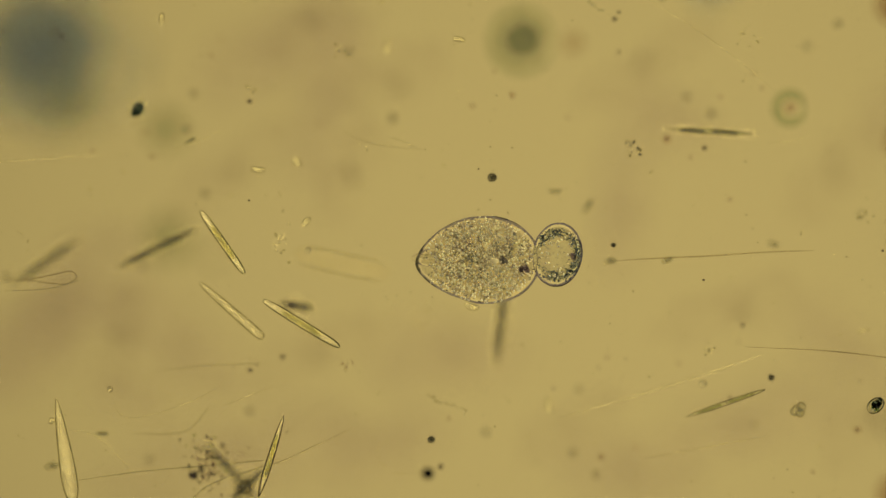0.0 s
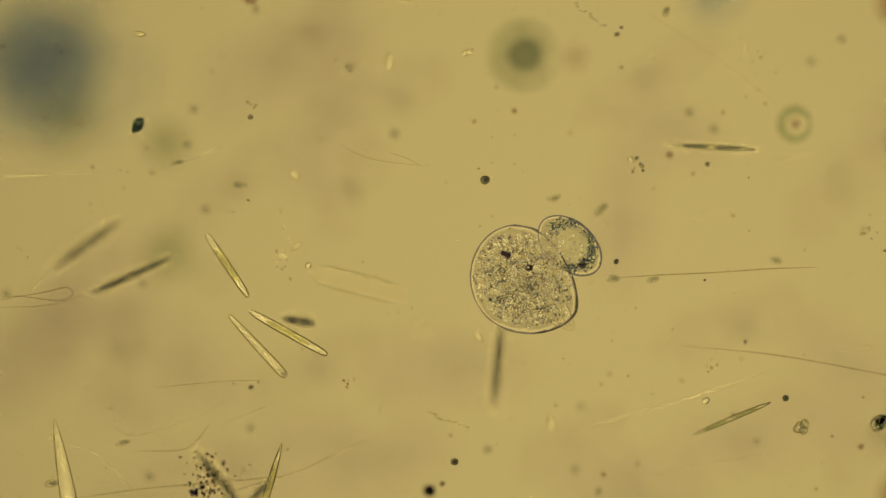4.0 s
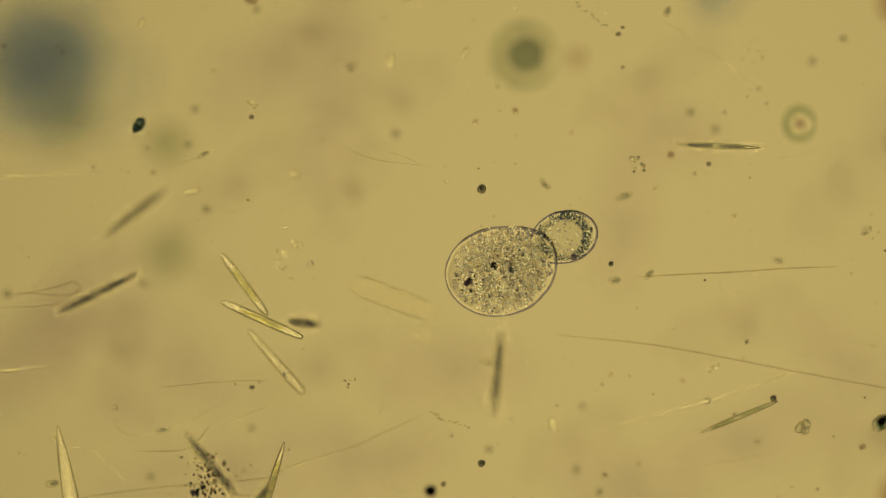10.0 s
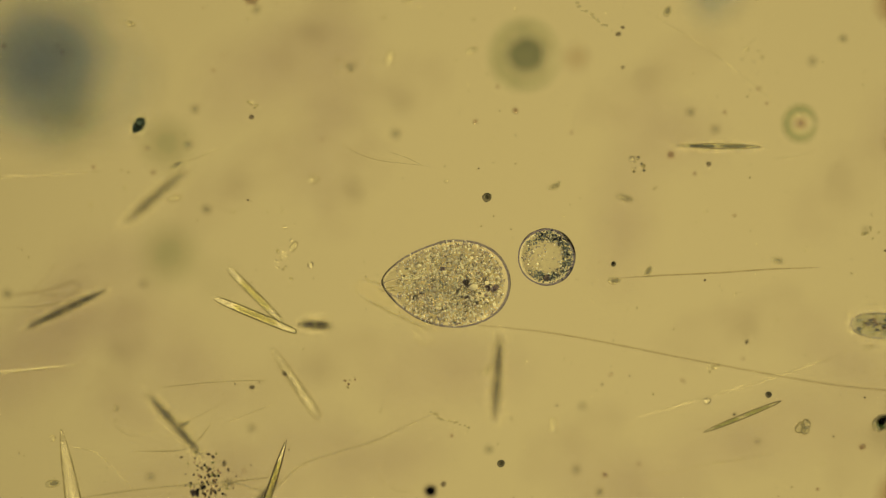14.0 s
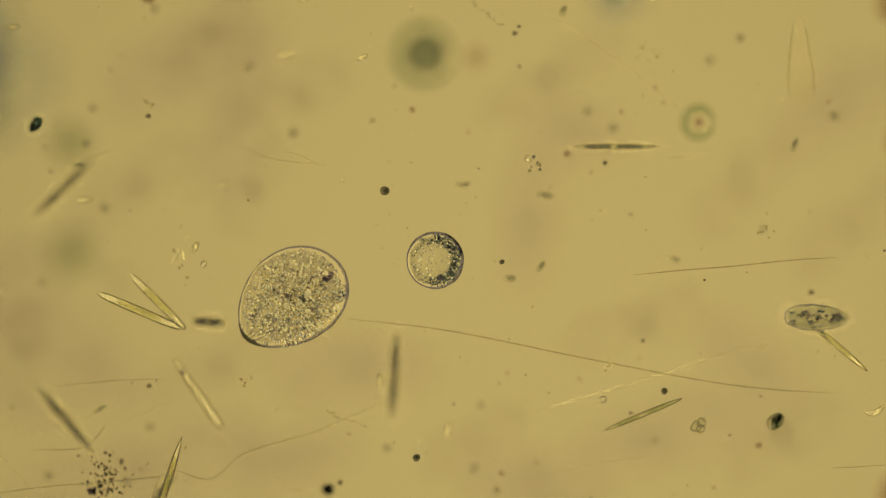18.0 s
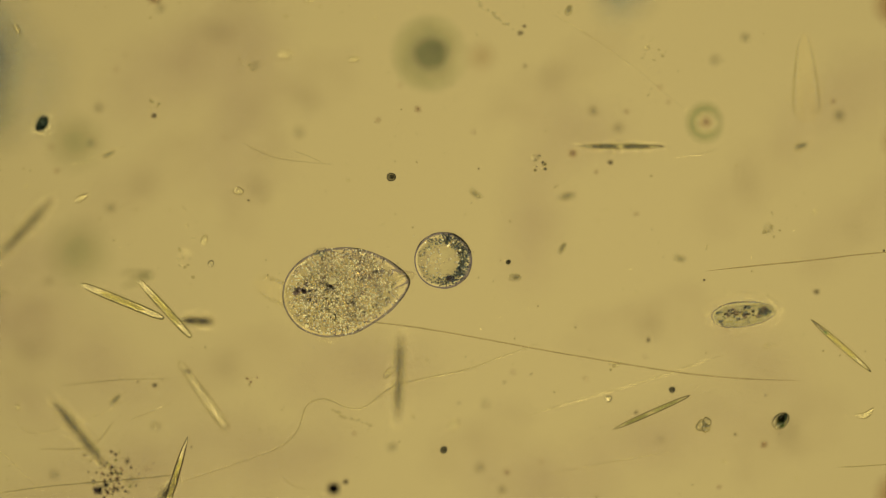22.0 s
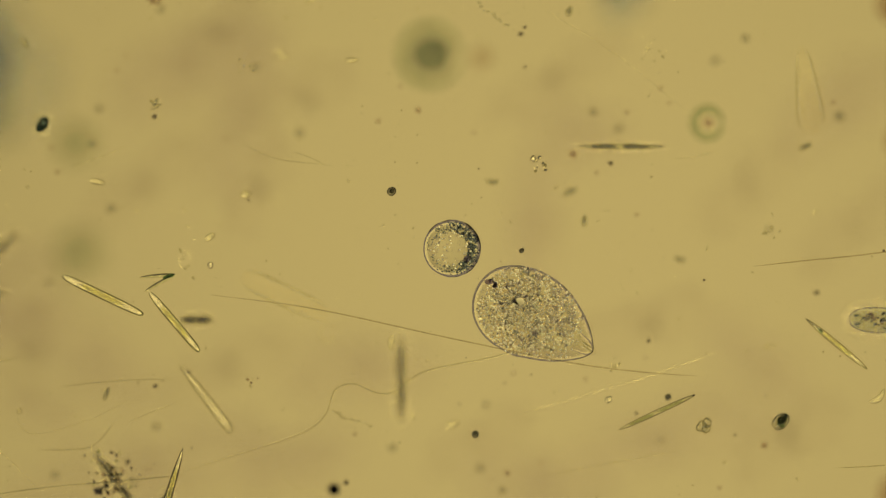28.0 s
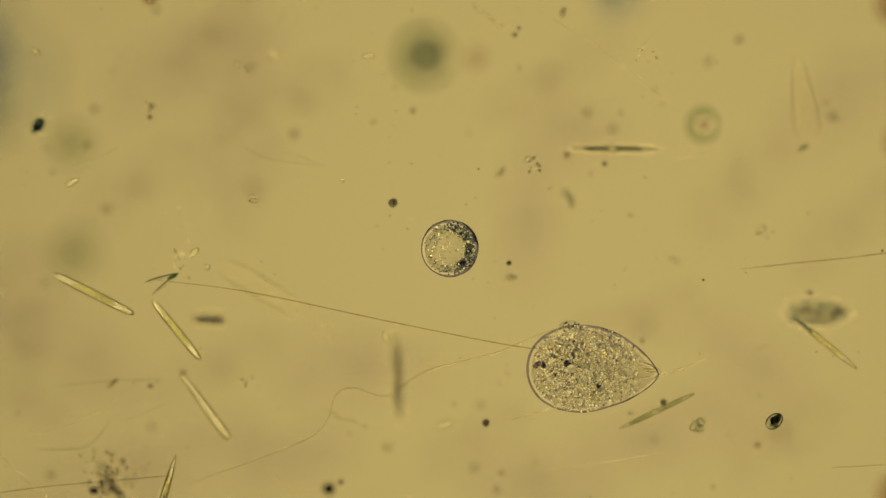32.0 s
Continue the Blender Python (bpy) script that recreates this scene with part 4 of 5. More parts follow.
# Vignette at the right edge, put in as soft brown patches
for x, y, size in ((1582, 6, 58), (1590, 250, 44), (1584, 880, 60)):
    mark = build_bit(size, VIGNETTE_BROWN, "soft brown patch put in for the vignette", 0.3, (1, 1.3, 0.3), seed=int(y) + 5)
    dust_and_vignette.append((mark, x, y, -0.10))


def motions():
    rows = []
    for t, x, y, head, pitch, roll in (
            (0, 836, 459, 177, 31, 0), (0.5, 838, 486, 205, 28, 15), (1, 850, 519, 222, 36, 15), (2, 878, 506, 244, 47, 42),
            (3, 918, 502, 320, 47, 50), (3.5, 928, 506, 324, 43, 55), (5.5, 955, 501, 332, 32, 42), (6, 962, 496, 349, 29, 30),
            (7, 991, 500, 357, 22, 15), (8, 942, 484, 363, 31, 26), (9, 922, 477, 376, 34, 24), (10, 900, 473, 386, 49, 26),
            (11, 880, 482, 408, 64, 40), (12, 864, 502, 370, 122, 60), (12.5, 865, 500, 365, 138, 40), (13, 832, 500, 365, 153, 15),
            (14, 782, 504, 364, 158, 5), (14.5, 756, 510, 360, 164, 5), (16.5, 630, 524, 345, 166, 5), (17, 659, 534, 358, 164, 5),
            (17.5, 564, 536, 388, 155, 14), (18, 508, 539, 408, 147, 38), (18.5, 534, 535, 428, 144, 40), (19, 547, 532, 448, 137, 55),
            (19.5, 555, 524, 462, 132, 70), (20, 584, 521, 529, 146, 40), (20.5, 590, 521, 532, 148, 35), (21, 606, 525, 536, 153, 24),
            (21.5, 596, 517, 556, 154, 20), (22, 620, 511, 555, 158, 12), (22.5, 639, 508, 549, 162, 8), (23, 673, 506, 539, 166, 4),
            (24, 751, 500, 528, 166, 4), (25, 808, 499, 527, 164, 6), (25.5, 825, 499, 525, 164, 6), (27.5, 918, 540, 514, 169, 5),
            (28, 953, 564, 515, 168, 8), (29, 1003, 613, 508, 165, 10), (30, 1021, 625, 519, 164, 18), (31, 1055, 655, 524, 165, 6),
            (31.5, 1054, 655, 533, 165, 4), (32, 1055, 653, 541, 166, 2)):
        rows.append((t, spot(t, x, y, stage(t)[2], head, -pitch, 90 - roll)))
    walk(hunter, rows)
    where = dict(rows)

    def ride(ob, up, ways):
        """ways: seconds and place of a part that shifts inside its animal."""
        walk(ob, [(t, Matrix.Translation((where[t].inverted() @ spot(t, x, y, stage(t)[2] + up)).translation)) for t, x, y in ways])
    ride(inner_parts["middle"], 0.004, [
        (0, 889, 462), (0.5, 905, 485), (1, 908, 490), (2, 922, 480), (3, 918, 470), (5.5, 937, 475), (6, 927, 470), (7, 948, 477), (8, 912, 472),
        (9, 893, 470), (10, 874, 470), (11, 867, 484), (12, 880, 520), (13, 871, 497), (14, 826, 501), (16.5, 668, 527), (17, 692, 534), (18, 539, 527),
        (19, 564, 507), (20, 556, 508), (21, 573, 516), (22, 584, 509), (23, 636, 501), (24, 717, 483), (25, 765, 478), (27.5, 880, 519), (28, 911, 536),
        (29, 976, 588), (30, 988, 613), (31, 1017, 639), (32, 1005, 646)])
    ride(inner_parts["rear"], 0.004, [
        (0, 930, 477), (0.5, 945, 485), (1, 932, 467), (2, 917, 440), (3, 876, 438), (5.5, 885, 470), (6, 875, 477), (7, 902, 490), (8, 860, 488),
        (9, 838, 485), (10, 826, 500), (11, 838, 522), (12, 905, 520), (13, 916, 497), (14, 871, 510), (16.5, 714, 552), (17, 750, 536), (18, 581, 490),
        (19, 566, 451), (20, 503, 489), (21, 520, 504), (22, 530, 516), (23, 580, 494), (24, 662, 471), (25, 724, 461), (27.5, 829, 486), (28, 869, 501),
        (29, 933, 547), (30, 935, 577), (31, 972, 615), (32, 955, 647)])
    ride(inner_parts["oil"], 0.007, [
        (0, 875, 462), (0.5, 889, 453), (1, 914, 476), (2, 931, 489), (3, 928, 477), (5.5, 946, 471), (6, 936, 474), (7, 958, 480), (8, 922, 478),
        (9, 890, 488), (10, 880, 484), (11, 850, 500), (12, 872, 540), (13, 880, 490), (14, 838, 508), (16.5, 660, 520), (17, 684, 526), (18, 545, 520),
        (19, 572, 503), (20, 558, 493), (21, 578, 503), (22, 588, 498), (23, 644, 485), (24, 727, 478), (25, 774, 482), (27.5, 891, 516), (28, 921, 533),
        (29, 984, 592), (30, 996, 617), (31, 1025, 645), (32, 1012, 652)])
    ride(inner_parts["clear"], 0.003, [
        (0, 905, 440), (0.5, 915, 447), (1, 916, 458), (2, 905, 455), (3, 910, 447), (5.5, 905, 455), (6, 896, 455), (7, 905, 465), (8, 878, 460),
        (9, 860, 450), (10, 842, 470), (11, 846, 500), (12, 860, 530), (13, 888, 510), (14, 850, 515), (16.5, 690, 540), (17, 720, 530), (18, 560, 505),
        (19, 552, 480), (20, 532, 490), (21, 556, 492), (22, 560, 495), (23, 612, 490), (24, 690, 470), (25, 745, 462), (27.5, 856, 505), (28, 893, 524),
        (29, 959, 567), (30, 970, 585), (31, 992, 620), (32, 975, 640)])
    ride(inner_parts["blister"], 0.0, [
        (0, 838, 459), (14, 780, 504), (17, 659, 534), (18, 600, 520), (19, 633, 497), (20, 561, 447), (21, 581, 453), (22, 569, 451), (23, 630, 442),
        (24, 702, 430), (25, 768, 425), (27.5, 876, 469), (28, 936, 489), (29, 979, 523), (30, 1000, 540), (31, 1041, 577), (32, 1009, 580)])
    ways = []
    for t, x, y in ((0, 728, 457), (0.5, 752, 520), (1, 781, 584), (2, 863, 587), (3, 984, 572), (5.5, 1064, 560), (6, 1068, 505), (7, 1108, 505), (8, 1044, 470),
                    (9, 1006, 472), (10, 976, 480), (11, 0, 0), (12, 0, 0), (12.5, 0, 0), (13, 728, 510), (14, 669, 510), (16.5, 516, 486), (17, 548, 536), (18, 428, 604),
                    (19, 539, 616), (20, 677, 536), (21, 716, 549), (22, 734, 486), (23, 792, 505), (24, 870, 522), (25, 917, 544), (27.5, 1024, 602), (28, 1055, 626),
                    (29, 1097, 695), (30, 1130, 677), (31, 1168, 709), (32, 1172, 660)):
        tip = (where[t].inverted() @ spot(t, x, y, stage(t)[2])).translation if x else Vector((118 * UNIT, 0, -9 * UNIT))
        ways.append((t, Matrix.Translation(tip) @ Vector((1, 0, 0)).rotation_difference(tip).to_matrix().to_4x4()))
    walk(inner_parts["snout"], ways)
    # The prey: place, the way its long side lies, tilt, roll, and where its three crowds of grains sit
    rows, crowds = [], {"east": [], "north": [], "south": [], "west": []}
    for t, x, y, turn, tilt, roll, *spread in (
            (0, 987, 451, 92, 53, 25, 10, 110, -80), (0.5, 1000, 470, 92, 53, 18, 10, 110, -80), (1, 996, 472, 85, 53, 20, 10, 110, -80), (2, 997, 459, 138, 36, 12, 10, 110, -75),
            (3, 1007, 446, 126, 34, 15, 10, 110, -75), (3.5, 1008, 440, 132, 28, 10, 5, 110, -60), (5.5, 1008, 423, 153, 12, 0, -10, 75, 160), (6, 1006, 418, 160, 10, 0, -10, 70, 130),
            (7, 995, 408, 175, 4, 0, -10, 65, 140), (8, 979, 407, 190, 0, 0, -10, 60, 130), (9, 988, 416, 195, 14, 0, -10, 60, 120), (9.5, 991, 417, 200, 25, 20, -5, 70, 150),
            (10, 998, 420, 204, 40, 45, 0, 80, 190), (11, 997, 430, 208, 54, 75, 0, 80, 220), (12, 994, 439, 208, 58, 88, 10, 85, 230), (13, 988, 445, 205, 59, 90, 20, 85, 250),
            (13.5, 980, 453, 205, 59, 90, 20, 85, 260), (14, 967, 455, 205, 59, 90, 20, 80, 270), (14.5, 960, 457, 205, 59, 90, 15, 75, 280), (16.5, 955, 457, 210, 59, 90, 5, 60, 305),
            (17, 957, 460, 210, 59, 90, 0, 58, 308), (18, 770, 461, 212, 59, 90, 0, 58, 308), (19, 771, 461, 215, 59, 90, 0, 56, 308), (20, 778, 462, 215, 59, 90, 0, 56, 308),
            (21, 780, 463, 215, 59, 90, 0, 54, 310), (22, 784, 461, 215, 59, 85, 0, 54, 310), (23, 794, 452, 200, 59, 60, 5, 52, 315), (23.5, 807, 438, 190, 58, 40, 8, 50, 320),
            (24, 815, 417, 178, 57, 30, 10, 50, 325), (24.5, 820, 405, 174, 57, 25, 10, 50, 325), (25, 825, 397, 172, 57, 25, 8, 50, 325), (25.5, 823, 394, 172, 57, 30, 5, 50, 325),
            (27.5, 802, 425, 200, 59, 85, 5, 48, 325), (28, 800, 440, 205, 59, 90, 5, 48, 325), (29, 806, 442, 205, 59, 90, 5, 48, 325), (30, 805, 440, 205, 59, 90, 8, 48, 328),
            (31, 803, 439, 205, 59, 90, 5, 48, 325), (32, 796, 440, 205, 59, 90, 5, 48, 325)):
        m = spot(t, x, y, stage(t)[2] + 0.002, turn, tilt, roll)
        rows.append((t, m))
        slack = 20 * max(0, 1 - tilt / 59)
        for key, side in zip(("east", "north", "south"), spread):
            off = slack * math.cos(radians(side - turn))
            crowds[key].append((t, m.inverted() @ spot(t, x + off * math.cos(radians(turn)), y - off * math.sin(radians(turn)), stage(t)[2] + 0.002, side)))
        crowds["west"].append((t, m.inverted() @ spot(t, x, y, stage(t)[2] + 0.002, spread[0])))
    walk(prey, rows)
    for key, ways in crowds.items():
        walk(prey_parts[key], ways)
    where = dict(rows)
    ride(prey_parts["spot"], 0.006, [
        (0, 1015, 454), (0.5, 1022, 480), (1, 1023, 490), (2, 1012, 493), (3, 1018, 480), (5.5, 1040, 453), (6, 1036, 443), (7, 1034, 428), (8, 1015, 430), (9, 1015, 440),
        (10, 1015, 455), (11, 1000, 472), (12, 996, 475), (13, 988, 480), (14, 967, 492), (16.5, 961, 495), (17, 961, 496), (18, 780, 491), (19, 782, 494), (20, 792, 494),
        (21, 793, 494), (22, 796, 493), (23, 806, 483), (24, 842, 434), (25, 852, 418), (27.5, 829, 443), (28, 827, 457), (29, 834, 457), (30, 834, 462), (31, 828, 468), (32, 820, 465)])
    for mark, x, y, deep in dust_and_vignette:
        walk(mark, [(t, spot(t, x, y, stage(t)[2] + deep)) for t, *_ in STAGE])
    drift(ring_blob, -0.050, [(0, 1400, 191, 0), (1, 1404, 220, 0), (6, 1409, 220, 0), (13, 1415, 219, 0), (17, 1417, 220, 0), (18, 1236, 217, 0), (19, 1239, 216, 0), (20, 1246, 217, 0), (23, 1250, 217, 0), (28, 1253, 218, 0), (31.8, 1256, 220, 0), (32, 1247, 220, 0)])
    drift(c1, -0.004, [(0, 871, 314, 0), (0.5, 870, 336, 0), (1, 876, 339, 0), (2, 872, 330, 10), (3.5, 861, 321, 20), (6, 854, 315, 30), (9, 857, 324, 80), (11, 846, 345, 60), (13, 857, 349, 40), (14.5, 862, 350, 30), (17, 862, 344, 20),
                       (18, 681, 338, 0), (19, 682, 332, 0), (21, 690, 321, 0), (23, 694, 307, 10), (24, 693, 305, 20), (25, 691, 319, 30), (28, 693, 339, 40), (30, 702, 353, 40), (32, 695, 359, 40)])
    drift(c2, -0.022, [(0, 982, 338, 0), (1, 985, 366, 5), (3.5, 980, 352, 15), (6, 977, 349, 15), (9, 957, 333, -58), (11, 972, 322, -20), (13, 979, 330, 28), (17, 991, 328, 10), (18, 820, 326, 5), (19, 819, 325, 5), (21, 838, 337, -20),
                       (23, 848, 345, -45), (25, 872, 330, -20), (28, 870, 321, -5), (32, 885, 305, 50)])
    drift(c3, -0.030, [(0, 1041, 365, 56), (0.5, 1043, 383, 54), (1, 1047, 386, 52), (3.5, 1060, 374, 45), (6, 1078, 359, 40), (9, 1102, 348, 28), (13, 1101, 352, -10), (17, 1138, 347, -15), (18, 965, 346, -10), (19, 975, 347, -4),
                       (21, 1003, 348, 5), (23, 1001, 347, 15), (28, 1008, 340, 25), (32, 1005, 345, -50)])
    drift(c4, 0.006, [(0, 524, 286, -40), (1, 527, 311, -35), (3, 526, 311, -38), (6, 510, 308, -20), (9, 516, 308, 0), (13, 549, 316, 0), (17, 575, 326, 0), (18, 397, 329, -5), (19, 400, 331, -10), (21, 418, 335, -15), (23, 422, 340, -20), (28, 435, 344, 0), (32, 447, 352, -15)])
    drift(c5, 0.002, [(0, 541, 393, 48), (0.5, 539, 418, 45), (1, 534, 430, 40), (6, 524, 436, 25), (9, 528, 433, -22), (11, 521, 434, 10), (13, 519, 437, 50), (17, 530, 436, 55), (18, 346, 438, 60), (19, 347, 437, 62), (21, 358, 430, 80), (25, 369, 419, 34), (28, 371, 420, 30), (32, 342, 447, 42)])
    drift(c6, 0.000, [(0, 835, 543, -12), (1, 842, 575, -20), (3.5, 846, 590, -60), (6, 848, 610, -72), (9, 854, 632, -60), (11, 858, 642, -10), (13, 860, 651, 28), (14.5, 860, 658, 50), (17, 856, 672, 80), (18, 672, 674, 92), (19, 669, 674, 95), (20, 679, 664, 178), (21, 684, 662, 230), (22, 688, 660, 225),
                      (23, 690, 657, 222), (25, 675, 632, 270), (28, 693, 606, 260), (32, 684, 598, 285)])
    drift(c7, -0.006, [(0, 763, 779, 0), (0.5, 766, 804, 0), (1, 773, 813, 0), (3.5, 799, 816, 0), (6, 822, 819, 10), (9, 843, 819, 20), (13, 877, 820, 30), (14.5, 891, 819, 30), (17, 915, 814, 40), (18, 737, 810, 40), (19, 747, 807, 40), (21, 776, 800, 50), (23, 793, 792, 60), (25.5, 816, 779, 60),
                       (28, 841, 769, 60), (30, 858, 764, 60), (31.8, 867, 753, 60), (32, 860, 750, 60)])
    drift(c8, ((0, -0.008), (25, -0.010), (32, -0.032)), [(0, 1182, 461, 18), (1, 1178, 489, 18), (6, 1147, 498, 15), (9, 1146, 490, 35), (13, 1148, 480, 58), (17, 1136, 486, 55), (18, 957, 472, 52), (19, 965, 464, 50), (21, 988, 447, 55), (23, 1000, 434, 60), (25, 1014, 421, 65), (28, 1034, 392, 82), (32, 1012, 360, 95)])
    drift(c9, 0.002, [(0, 455, 300, -5), (1, 452, 328, -5), (6, 403, 328, -4), (9, 359, 334, 10), (13, 306, 351, 12), (17, 333, 352, 8), (18, 151, 354, 6), (19, 153, 356, 5), (22, 144, 351, 30), (23, 165, 343, -20), (28, 172, 322, -12), (32, 125, 323, 28)])
    drift(c10, 0.000, [(0, 285, 33, 84), (1, 284, 62, 40), (3, 240, 58, -8), (3.5, 243, 60, -6), (6, 260, 63, -3), (7.5, 258, 55, 40), (9, 257, 46, 84), (11, 243, 43, 30), (13, 233, 43, -20), (17, 217, 47, 5), (18, 26, 49, 10), (19, 22, 48, 14), (21, 28, 50, -30), (23, 34, 53, -74), (28, 43, 75, -60), (32, 60, 89, -30)])
    drift(c11, 0.002, [(0, 812, 69, -10), (1, 820, 98, 5), (6, 830, 91, 35), (9, 819, 97, 68), (13, 833, 91, 20), (17, 836, 92, 20), (18, 640, 102, 18), (19, 624, 106, 15), (22, 625, 106, 10), (23, 648, 90, 25), (28, 621, 107, 5), (32, 651, 98, 0)])
    drift(c12, -0.012, [(0, 1081, 462, 0), (1, 1086, 492, 0), (6, 1085, 494, 0), (13, 1086, 497, 0), (17, 1086, 496, 0), (18, 902, 493, 0), (19, 902, 492, 0), (23, 912, 491, 0), (28, 920, 490, 0), (32, 905, 491, 0)])
    drift(c13, -0.012, [(0, 178, 769, 0), (1, 188, 797, 5), (6, 245, 771, 14), (9, 280, 762, 6), (13, 310, 757, 20), (17, 362, 728, 26), (18, 178, 724, 28), (19, 178, 721, 30), (21, 206, 705, 35), (23, 196, 714, 60), (25, 180, 718, 85), (28, 188, 698, 68), (32, 197, 680, 42)])
    drift(c14, -0.012, [(0, 1366, 669, 0), (1, 1375, 700, 0), (6, 1393, 705, 10), (9, 1372, 705, 20), (13, 1359, 700, 30), (17, 1358, 694, 30), (18, 1175, 692, 30), (19, 1176, 692, 30), (23, 1190, 690, 30), (28, 1182, 703, 30), (32, 1175, 713, 30)])
    drift(c15, -0.010, [(0, 335, 250, 32), (1, 330, 278, 28), (6, 313, 294, 4), (9, 369, 271, 26), (13, 312, 293, 28), (17, 322, 292, 5), (18, 139, 292, -5), (19, 138, 292, -10), (21, 175, 280, 20), (23, 208, 264, 36), (28, 275, 184, 70), (32, 265, 190, 70)])
    drift(c17, -0.004, [(0, 1086, 434, 0), (1, 1090, 464, 0), (6, 1093, 463, 80), (7, 1106, 463, 80), (8, 1082, 464, 70), (9, 1078, 466, 60), (13, 1086, 468, 80), (17, 1075, 466, 60), (18, 888, 464, 40), (19, 890, 464, 40), (23, 900, 466, 40), (25, 923, 473, 40), (28, 923, 444, 40), (29, 913, 460, 40), (30, 912, 465, 40), (32, 901, 466, 40)])
    drift(c18, -0.026, [(0, 972, 720, 100), (1, 976, 748, 100), (6, 975, 748, 105), (13, 978, 752, 95), (17, 976, 757, 75), (18, 793, 757, 72), (19, 795, 757, 70), (23, 800, 752, 32), (28, 799, 752, 20), (32, 787, 752, 20)])
    drift(c19, -0.026, [(0, 685, 82, 85), (1, 688, 110, 85), (6, 690, 108, 85), (13, 690, 106, 80), (17, 688, 100, 20), (18, 506, 97, 5), (19, 505, 97, 0), (23, 502, 97, -6), (28, 498, 97, -35), (32, 485, 97, -45)])
    drift(c20, 0.000, [(0, 544, 444, 60), (1, 546, 470, 60), (6, 547, 471, 70), (9, 548, 468, 60), (13, 551, 470, 70), (17, 546, 470, 70), (18, 361, 468, 70), (19, 361, 468, 70), (23, 374, 467, 65), (28, 372, 470, 60), (32, 365, 473, 60)])
    drift(c21, 0.004, [(0, 193, 690, 0), (1, 196, 719, 0), (6, 198, 720, 0), (13, 207, 722, 0), (17, 207, 722, 0), (18, 23, 720, 0), (19, 22, 720, 0), (23, 31, 722, 0), (28, 34, 728, 0), (32, 28, 732, 0)])
    drift(c22, 0.000, [(0, 1720, 690, 20), (17, 1731, 727, 20), (18, 1547, 727, 20), (19, 1548, 727, 20), (23, 1525, 733, 22), (28, 1553, 703, 40), (32, 1580, 690, 50)])
    drift(c23, -0.020, [(0, 1580, 230, 70), (17, 1590, 258, 70), (18, 1405, 257, 68), (19, 1406, 257, 66), (23, 1418, 260, 15), (28, 1425, 260, 25), (32, 1423, 262, 28)])
    drift(swimmer, ((0, 0.0), (30, 0.0), (30.6, -0.030), (32, -0.030)), [(0, 1900, 560, 180), (10, 1680, 560, 180), (11, 1570, 558, 180), (11.5, 1546, 564, 182), (12, 1515, 566, 184), (12.5, 1490, 568, 180), (13, 1487, 570, 174), (13.5, 1528, 578, 174),
                         (14, 1561, 577, 176), (14.5, 1581, 577, 178), (16.5, 1650, 558, 178), (17.5, 1546, 562, 178), (18, 1445, 562, 178), (18.5, 1404, 563, 174), (19, 1357, 560, 172),
                         (19.5, 1313, 562, 176), (20, 1271, 559, 178), (20.5, 1251, 561, 172), (21, 1243, 562, 190), (21.5, 1279, 557, 188), (22, 1316, 556, 186), (23, 1376, 552, 178),
                         (23.5, 1376, 555, 178), (24, 1401, 555, 178), (25, 1452, 555, 178), (25.5, 1485, 556, 178), (27.5, 1561, 568, 178), (28, 1560, 567, 178), (29, 1562, 565, 178),
                         (30, 1545, 575, 178), (30.5, 1525, 572, 176), (31, 1506, 555, 178), (32, 1450, 554, 180)])
    glide(d1, ((0, 0.0), (1, -0.006), (3, -0.011), (9, -0.021), (14, -0.021), (18, -0.013), (23, -0.008), (28, -0.002)), [(0, 353, 372, 432, 485), (0.5, 355, 396, 432, 508), (1, 358, 401, 433, 511), (3, 363, 409, 434, 518), (6, 375, 428, 447, 530), (8, 383, 439, 456, 543), (11, 398, 457, 481, 561), (14, 406, 476, 497, 567), (17, 415, 485, 508, 576),
                    (18, 234, 488, 326, 580), (19, 236, 492, 328, 583), (21, 246, 497, 335, 590), (25, 258, 508, 341, 607), (30, 272, 527, 358, 629), (32, 268, 532, 352, 636)])
    glide(d2, ((0, 0.004), (1, -0.001), (3, -0.005), (6, -0.012), (9, -0.017), (13, -0.015), (19, -0.006), (23, -0.003)), [(0, 464, 531, 601, 615), (0.5, 462, 553, 600, 638), (1, 460, 557, 599, 639), (3, 449, 553, 591, 634), (6, 412, 537, 556, 613), (8, 394, 530, 541, 602), (11, 388, 532, 538, 597), (14, 377, 526, 528, 589), (17, 365, 522, 512, 588),
                      (18, 172, 518, 322, 582), (19, 165, 515, 315, 578), (21, 150, 506, 301, 568), (25, 121, 494, 271, 559), (30, 103, 485, 249, 558), (32, 91, 484, 236, 557)])
    glide(d3, ((0, -0.004), (3, -0.006), (6, -0.012), (9, -0.021), (13, -0.030), (19, -0.028), (28, -0.018), (32, -0.010)), [(0, 355, 503, 463, 597), (0.5, 362, 531, 468, 629), (1, 370, 538, 476, 638), (3, 394, 549, 500, 660), (6, 417, 566, 519, 680), (8, 428, 575, 530, 692), (11, 447, 590, 545, 702), (14, 480, 613, 567, 742), (17, 492, 632, 578, 756),
                       (18, 308, 634, 393, 757), (21, 315, 637, 401, 760), (25, 317, 641, 410, 763), (30, 320, 649, 414, 772), (32, 314, 655, 407, 782)])
    glide(d4, -0.034, [(0, 202, 477, 348, 404), (0.5, 200, 500, 345, 430), (1, 196, 508, 341, 438), (3, 169, 516, 316, 451), (6, 136, 535, 284, 463), (8, 121, 543, 268, 471), (11, 86, 563, 233, 490), (14, 44, 582, 192, 512), (17, 40, 588, 184, 518)])
